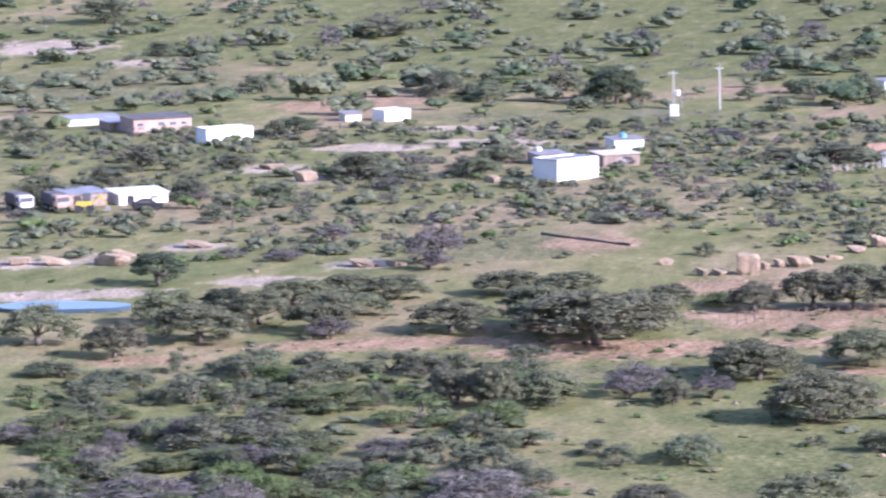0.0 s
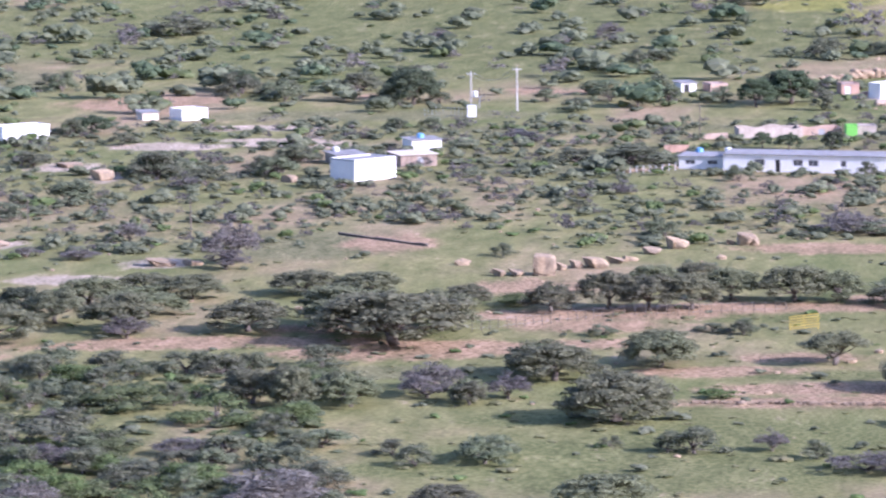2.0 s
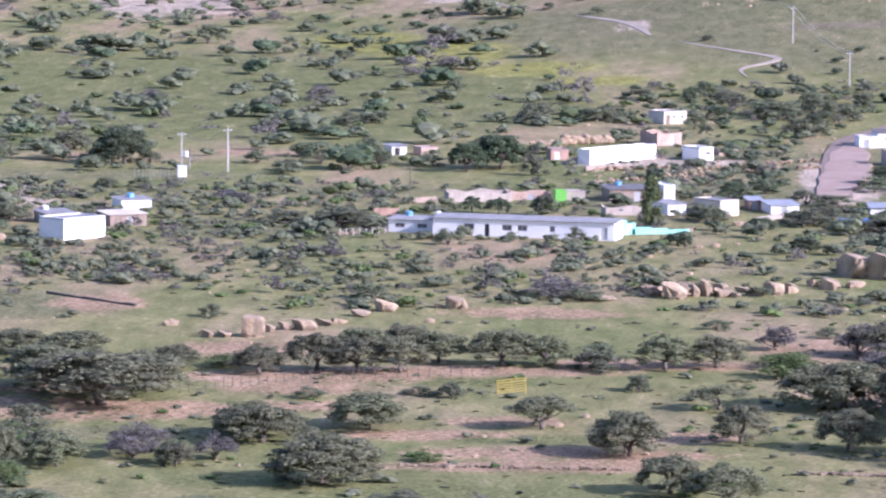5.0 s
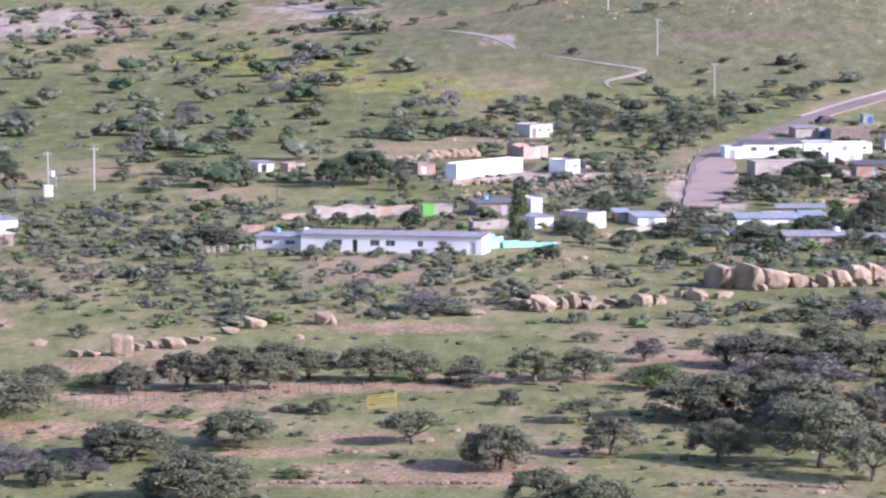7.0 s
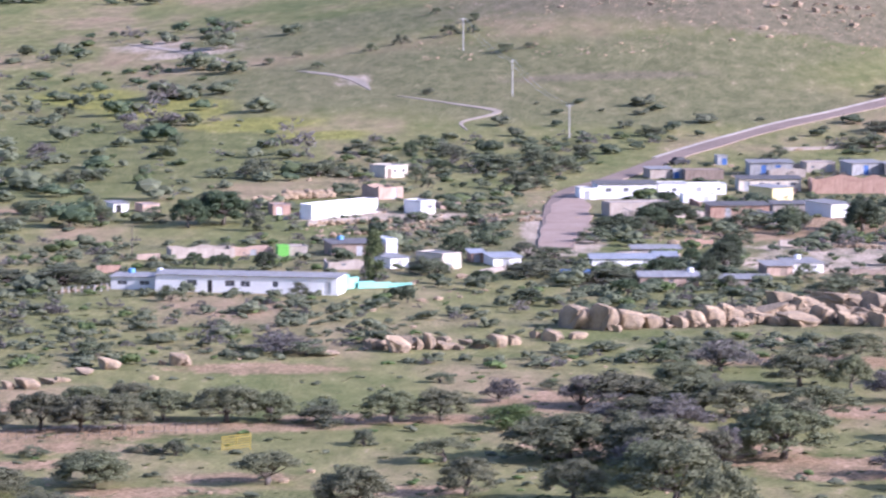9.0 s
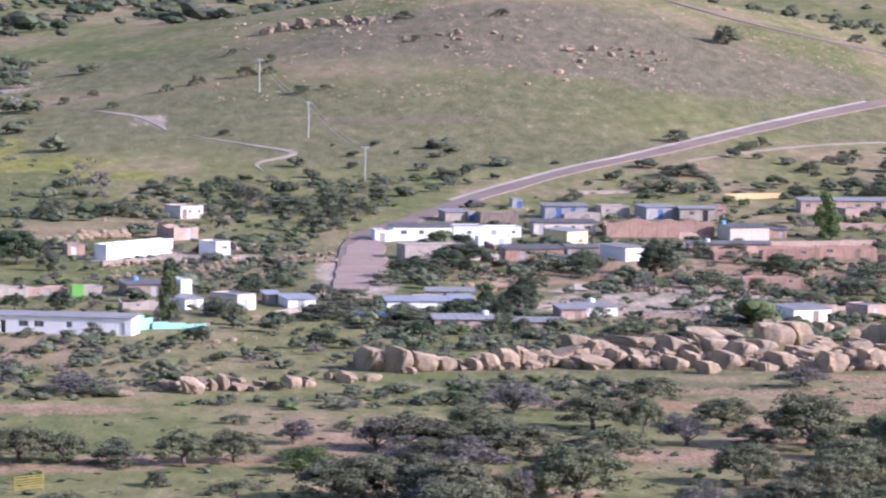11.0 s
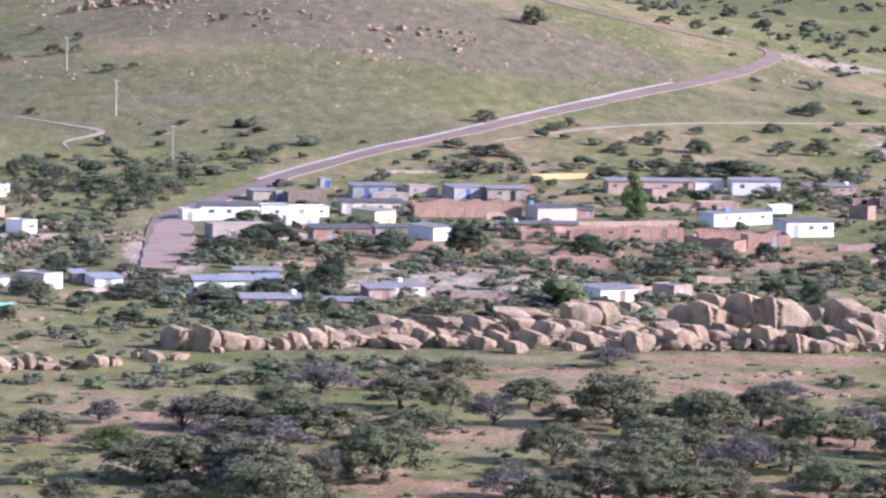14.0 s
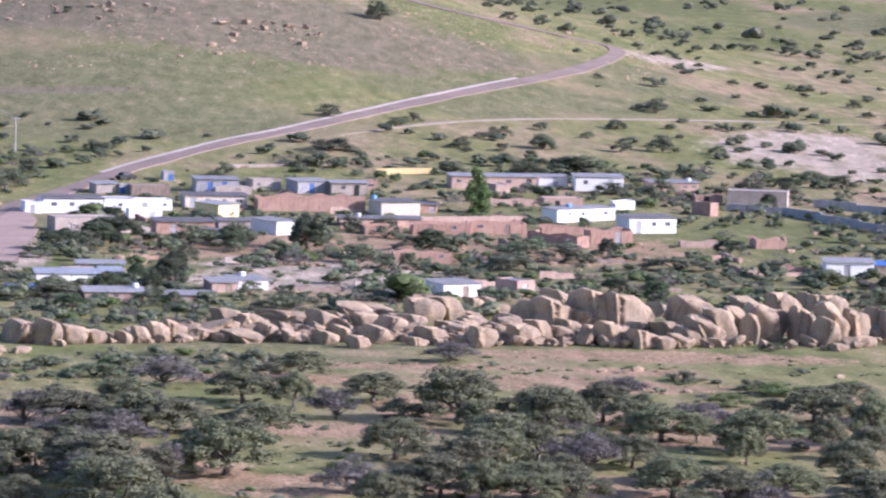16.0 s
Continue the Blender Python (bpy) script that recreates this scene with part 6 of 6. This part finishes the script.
# ---- rubble on the rocky hill ----
def rubble(name, label, count, t_az, dist, size, keep):
    verts, faces = [], []
    rb = random.Random(count)
    made = 0
    while made < count:
        a, r = radians(rb.uniform(*t_az)), rb.uniform(*dist)
        x, y = -r * math.sin(a), r * math.cos(a)
        if not keep(x, y):
            continue
        made += 1
        me = STONES[rb.randrange(4)]
        s, base = size * math.exp(rb.gauss(0, 0.5)), len(verts)
        zz = height(x, y)
        verts += [(x + v.co.x * s * 1.3, y + v.co.y * s, zz + (v.co.z - 0.25) * s * 0.8) for v in me.vertices]
        faces += [[base + i for i in p.vertices] for p in me.polygons]
    tagged(new(name, fast_mesh(name, verts, faces, ROCK)), label, "rubble", kind="stuff")


rubble("hill_rubble", "pale loose stones strewn over the rocky hill", 2000, (-12, -1), (960, 1180), 0.36, lambda x, y: height(x, y) > 15 and noise.noise((x * 0.04, y * 0.03, 1)) > -0.1)
rubble("slope_rubble", "pale stones and debris among the village scrub", 900, (-16, 1), (560, 800), 0.5, lambda x, y: noise.noise((x * 0.05, y * 0.03, 6)) > 0.05)
rubble("pasture_stones", "pale stones lying in the pasture grass", 160, (-16, 13), (330, 560), 0.5, lambda x, y: True)
for px, py, w, h in ((38.0, 1101.8, 5, 2.6), (43.1, 1101.8, 4.5, 2.6), (48.2, 1099.0, 4, 2.0), (33.5, 1100.4, 4, 1.6), (110.7, 1019.8, 3, 1.2), (106.2, 1003.6, 3, 1.0),
                     (114.1, 1012.9, 2.5, 1.2), (121.7, 996.5, 3, 0.9), (75.4, 1026.8, 2, 0.9)):
    boulder(px, py, w, h, 8)


# ---- pond ----
def pond(x, y, rx, ry):
    bm = bmesh.new()
    vs = []
    for i in range(48):
        a = i * 2 * math.pi / 48
        k = 1 + 0.12 * noise.noise((math.cos(a) * 1.5, math.sin(a) * 1.5, 9))
        vs.append(bm.verts.new((x + rx * k * math.cos(a), y + ry * k * math.sin(a), height(x, y) + 0.45)))
    bm.faces.new(vs)
    ext = bmesh.ops.extrude_face_region(bm, geom=bm.faces[:])
    for e in ext["geom"]:
        if isinstance(e, bmesh.types.BMVert):
            e.co.z -= 1.2
    me = bpy.data.meshes.new("pond_water")
    bmesh.ops.recalc_face_normals(bm, faces=bm.faces)
    bm.to_mesh(me)
    bm.free()
    me.materials.append(WATER)
    tagged(new("pond_water", me), "still pond water reflecting the blue sky", "water", kind="structure")


pond(-110.8, 431.0, 7.2, 3.8)


# ---- painted garden walls and other low walls ----
def low_wall(a, b, h, material, label, steps=()):
    root = new("garden_wall")
    tagged(root, label, "wall")
    root.matrix_world = pose(a[0], a[1], height(*a), 0, 0, math.degrees(math.atan2(b[1] - a[1], b[0] - a[0])))
    length = math.hypot(b[0] - a[0], b[1] - a[1])
    cuts = [0.0, *steps, 1.0]
    for i in range(len(cuts) - 1):
        bm = bmesh.new()
        hh = h * (1 - 0.22 * (i % 3))
        box(bm, length * cuts[i], length * cuts[i + 1] - 0.01, 0, 0.25, -0.8, hh)
        part("panel", bm, material, root)
        bm = bmesh.new()
        box(bm, length * cuts[i], length * cuts[i + 1] - 0.01, -0.04, 0.29, hh + 0.003, hh + 0.09)
        part("coping", bm, material, root)


low_wall((-0.7, 578.4), (2.3, 581.7), 1.9, WALLS["teal"], "mint green painted garden wall beside the long house", (0.6,))
low_wall((2.3, 580.9), (9.8, 583.3), 0.9, WALLS["teal"], "low mint green painted garden wall", (0.3, 0.6))
low_wall((113.6, 808.7), (126.1, 813.2), 1.2, WALLS["ochre"], "ochre washed yard wall behind the houses")
low_wall((85.4, 818.5), (113.1, 825.7), 0.7, WALLS["tan"], "low bare boundary wall behind the houses")
low_wall((4.1, 690.4), (-5.6, 683.7), 0.8, WALLS["tan"], "low bare wall in front of the white shed")
low_wall((93.8, 709.2), (111.4, 716.4), 1.1, WALLS["brick"], "low adobe brick yard wall")
low_wall((95.2, 720.1), (129.2, 728.1), 1.0, WALLS["pink"], "low pale brick yard wall")
low_wall((-31.3, 627.4), (-27.2, 629.6), 0.8, WALLS["brown"], "low mud wall in the scrub")
low_wall((-68.2, 497.5), (-56.1, 485.1), 0.22, BARK, "dark low bank edging a bare field", (0.13, 0.31, 0.42, 0.6, 0.71, 0.88))
low_wall((-35.4, 606.0), (-31.8, 606.5), 1.0, WALLS["brick"], "low brick wall behind the long house")


low_wall((170.9, 754.7), (180.7, 750.3), 1.3, WALLS["grey"], "grey block boundary wall below the village", (0.5,))
low_wall((180.4, 749.2), (192.5, 711.0), 1.4, WALLS["grey"], "long grey block boundary wall below the village", (0.33, 0.66))
low_wall((190.8, 767.8), (203.0, 750.3), 1.3, WALLS["grey"], "grey block boundary wall along the upper field", (0.5,))
low_wall((-8.6, 698.3), (-3.1, 717.5), 0.7, WALLS["pink"], "low pale brick wall beside the shed")
low_wall((19.0, 597.7), (24.0, 607.6), 0.7, WALLS["tan"], "low bare wall at the village edge")
low_wall((50.5, 679.7), (59.8, 697.3), 0.9, WALLS["tan"], "low curved yard wall below the houses")
low_wall((77.1, 779.1), (86.5, 787.7), 1.3, WALLS["tan"], "bare rendered yard wall")
# broken walls of old yards among the scrub
yards = random.Random(17)
for i in range(46):
    a, r = radians(yards.uniform(-15.5, -3.5)), yards.uniform(590, 760)
    x, y = -r * math.sin(a), r * math.cos(a)
    if free(x, y, 1.0):
        t = radians(yards.choice((20, 22, -65)) + yards.uniform(-6, 6)) + a
        length = yards.uniform(3, 9)
        low_wall((x, y), (x + length * math.cos(t), y + length * math.sin(t)), yards.uniform(0.5, 1.3), WALLS[yards.choice(("brick", "brick", "pink", "tan", "brown"))],
                 "crumbling low yard wall among the village scrub", (yards.uniform(0.3, 0.45), yards.uniform(0.55, 0.8)))
stone_wall((-9.6, 735.3), (-1.6, 739.3), 120, 1.5, "brick_pile", "pale heap of bricks and rubble behind the shed")
stone_wall((-15.2, 729.2), (-10.4, 732.1), 60, 1.1, "brick_pile", "low heap of broken bricks behind the shed")


# ---- roof tanks and dishes ----
def water_tank(x, y, z, r, material, label):
    root = new("water_tank")
    tagged(root, label, "water tank", "water tanks")
    root.matrix_world = pose(x, y, z)
    bm = bmesh.new()
    tube(bm, (0, 0, 0), (0, 0, r), r, r, 14)
    part("drum", bm, material, root)
    bm = bmesh.new()
    tube(bm, (0, 0, r + 0.003), (0, 0, r * 1.3), r * 0.95, r * 0.35, 14)
    part("lid", bm, material, root)


def on_roof(i, u, v=0.55):
    """A place on the roof of the i-th house."""
    x, y, turn, w, h, d, _, _, form, _, _ = HOUSES[i]
    c, s = math.cos(radians(turn)), math.sin(radians(turn))
    px, py = x + c * w * u - s * d * v, y + s * w * u + c * d * v
    return px, py, height(x, y) - 0.05 + h + (0.03 + 0.04 * d * v + 0.03 if form == "shed" else 0.1)


for i, u, v, r, m_, lab in ((1, 0.3, 0.8, 0.5, WHITE_METAL, "white plastic water tank on a roof"), (3, 0.45, 0.5, 0.55, BLUE_TANK, "light blue water tank on a roof"), (4, 0.3, 0.9, 0.5, BLUE_TANK, "pale blue water tank on the long roof"),
                     (4, 0.95, 0.9, 0.55, WHITE_METAL, "white water tank on the long roof"), (18, 0.3, 0.8, 0.5, BLUE_TANK, "light blue water tank on a roof"), (80, 0.5, 0.8, 0.5, WHITE_METAL, "white water tank on a roof"),
                     (84, 0.9, 0.8, 0.5, WHITE_METAL, "white water tank on a roof"), (49, 0.1, 0.9, 0.5, BLUE_TANK, "light blue water tank on a roof"), (62, 0.35, 0.6, 0.5, BLUE_TANK, "blue water tank on a roof"),
                     (68, 0.9, 0.6, 0.45, WHITE_METAL, "white water tank on a roof"), (51, 0.25, 0.6, 0.45, WHITE_METAL, "white water tank on a roof")):
    water_tank(*on_roof(i, u, v), r, m_, lab)


# ---- parked lorries, digger and cars ----
def lorry(x, y, turn, cab_mat, bed_mat, label):
    root = new("lorry")
    tagged(root, label, "truck", "parked lorries")
    root.matrix_world = pose(x, y, height(x, y), 0, 0, turn)
    bm = bmesh.new()
    box(bm, -3.2, 1.3, -1.1, 1.1, 0.95, 2.4)
    bmesh.ops.bevel(bm, geom=bm.edges[:], offset=0.08, segments=1, affect="EDGES")
    part("cargo_bed", bm, bed_mat, root)
    bm = bmesh.new()
    box(bm, 1.45, 3.1, -1.0, 1.0, 0.7, 2.25)
    bmesh.ops.bevel(bm, geom=bm.edges[:], offset=0.18, segments=2, affect="EDGES")
    cab = part("cab", bm, cab_mat, root)
    for e in ((1.75, 2.75, -1.02, -1.003), (3.103, 3.12, -0.8, 0.8)):
        bm = bmesh.new()
        box(bm, *e, 1.45, 2.05)
        part("window", bm, GLASS_DARK, cab)
    bm = bmesh.new()
    box(bm, -3.1, 3.0, -0.5, 0.5, 0.55, 0.693)
    part("chassis", bm, BLACK, root)
    for u in (-2.4, -1.2, 2.2):
        for v in (-1.0, 0.7):
            bm = bmesh.new()
            tube(bm, (u, v, 0.48), (u, v + 0.3, 0.48), 0.48, 0.48, 14)
            wheel = part("wheel", bm, BLACK, root)
            bm = bmesh.new()
            tube(bm, (u, v - 0.02, 0.48), (u, v - 0.003, 0.48), 0.24, 0.24, 10)
            part("rim", bm, STEEL, wheel)


lorry(-142.0, 533.8, -58, WHITE_METAL, ROOFS["solar"], "white lorry with a dark bed parked on bare ground")
lorry(-137.0, 533.5, -58, WALLS["pink"], ROOFS["solar"], "cream lorry with a dark bed parked on bare ground")
lorry(-146.5, 532.0, -60, YELLOW, WALLS["brown"], "yellow dumper parked on bare ground")


def digger(x, y):
    root = new("digger")
    tagged(root, "yellow wheeled digger parked beside the shed", "digger")
    root.matrix_world = pose(x, y, height(x, y), 0, 0, 10)
    bm = bmesh.new()
    box(bm, -1.5, 0.6, -0.9, 0.9, 0.8, 1.5)
    bmesh.ops.bevel(bm, geom=bm.edges[:], offset=0.12, segments=2, affect="EDGES")
    part("body", bm, YELLOW, root)
    bm = bmesh.new()
    box(bm, -0.6, 0.5, -0.7, 0.7, 1.503, 2.5)
    bmesh.ops.bevel(bm, geom=bm.edges[:], offset=0.1, segments=2, affect="EDGES")
    part("cab", bm, GLASS_DARK, root)
    bm = bmesh.new()
    tube(bm, (0.6, 0, 1.2), (1.9, 0, 2.2), 0.16, 0.13, 6)
    tube(bm, (1.9, 0, 2.2), (2.6, 0, 0.7), 0.13, 0.1, 6)
    part("arm", bm, YELLOW, root)
    bm = bmesh.new()
    box(bm, 2.35, 2.95, -0.4, 0.4, 0.15, 0.7)
    part("bucket", bm, STEEL, root)
    for u in (-1.1, 0.4):
        for v in (-1.0, 0.65):
            bm = bmesh.new()
            tube(bm, (u, v, 0.5), (u, v + 0.35, 0.5), 0.52, 0.52, 14)
            part("wheel", bm, BLACK, root)


digger(-132.4, 531.6)


def car(x, y, turn, material, label):
    root = new("car")
    tagged(root, label, "car", "parked cars")
    root.matrix_world = pose(x, y, height(x, y), 0, 0, turn)
    bm = bmesh.new()
    box(bm, -2.1, 2.1, -0.85, 0.85, 0.35, 0.9)
    bmesh.ops.bevel(bm, geom=bm.edges[:], offset=0.15, segments=2, affect="EDGES")
    part("body", bm, material, root)
    bm = bmesh.new()
    v = [bm.verts.new(p) for p in [(sx, sy, 0.88) for sx in (-1.5, 1.1) for sy in (-0.78, 0.78)] + [(sx, sy, 1.45) for sx in (-1.0, 0.5) for sy in (-0.65, 0.65)]]
    for f in ((0, 1, 3, 2), (4, 6, 7, 5), (0, 2, 6, 4), (1, 5, 7, 3), (0, 4, 5, 1), (2, 3, 7, 6)):
        bm.faces.new([v[i] for i in f])
    cabin = part("cabin", bm, material, root)
    for sx in (-0.75, 0.69):
        bm = bmesh.new()
        box(bm, -1.05, 0.45, sx, sx + 0.06, 0.98, 1.3)
        part("window", bm, GLASS_DARK, cabin)
    for u in (-1.3, 1.3):
        for w_ in (-0.88, 0.68):
            bm = bmesh.new()
            tube(bm, (u, w_, 0.32), (u, w_ + 0.2, 0.32), 0.32, 0.32, 12)
            part("wheel", bm, BLACK, root)


car(-124.8, 533.5, 8, BLACK, "dark car parked by the white house")
car(-58.6, 631.9, 5, BLACK, "dark car parked in the scrub")
car(64.3, 798.5, 30, BLACK, "dark car parked beside the paved road")
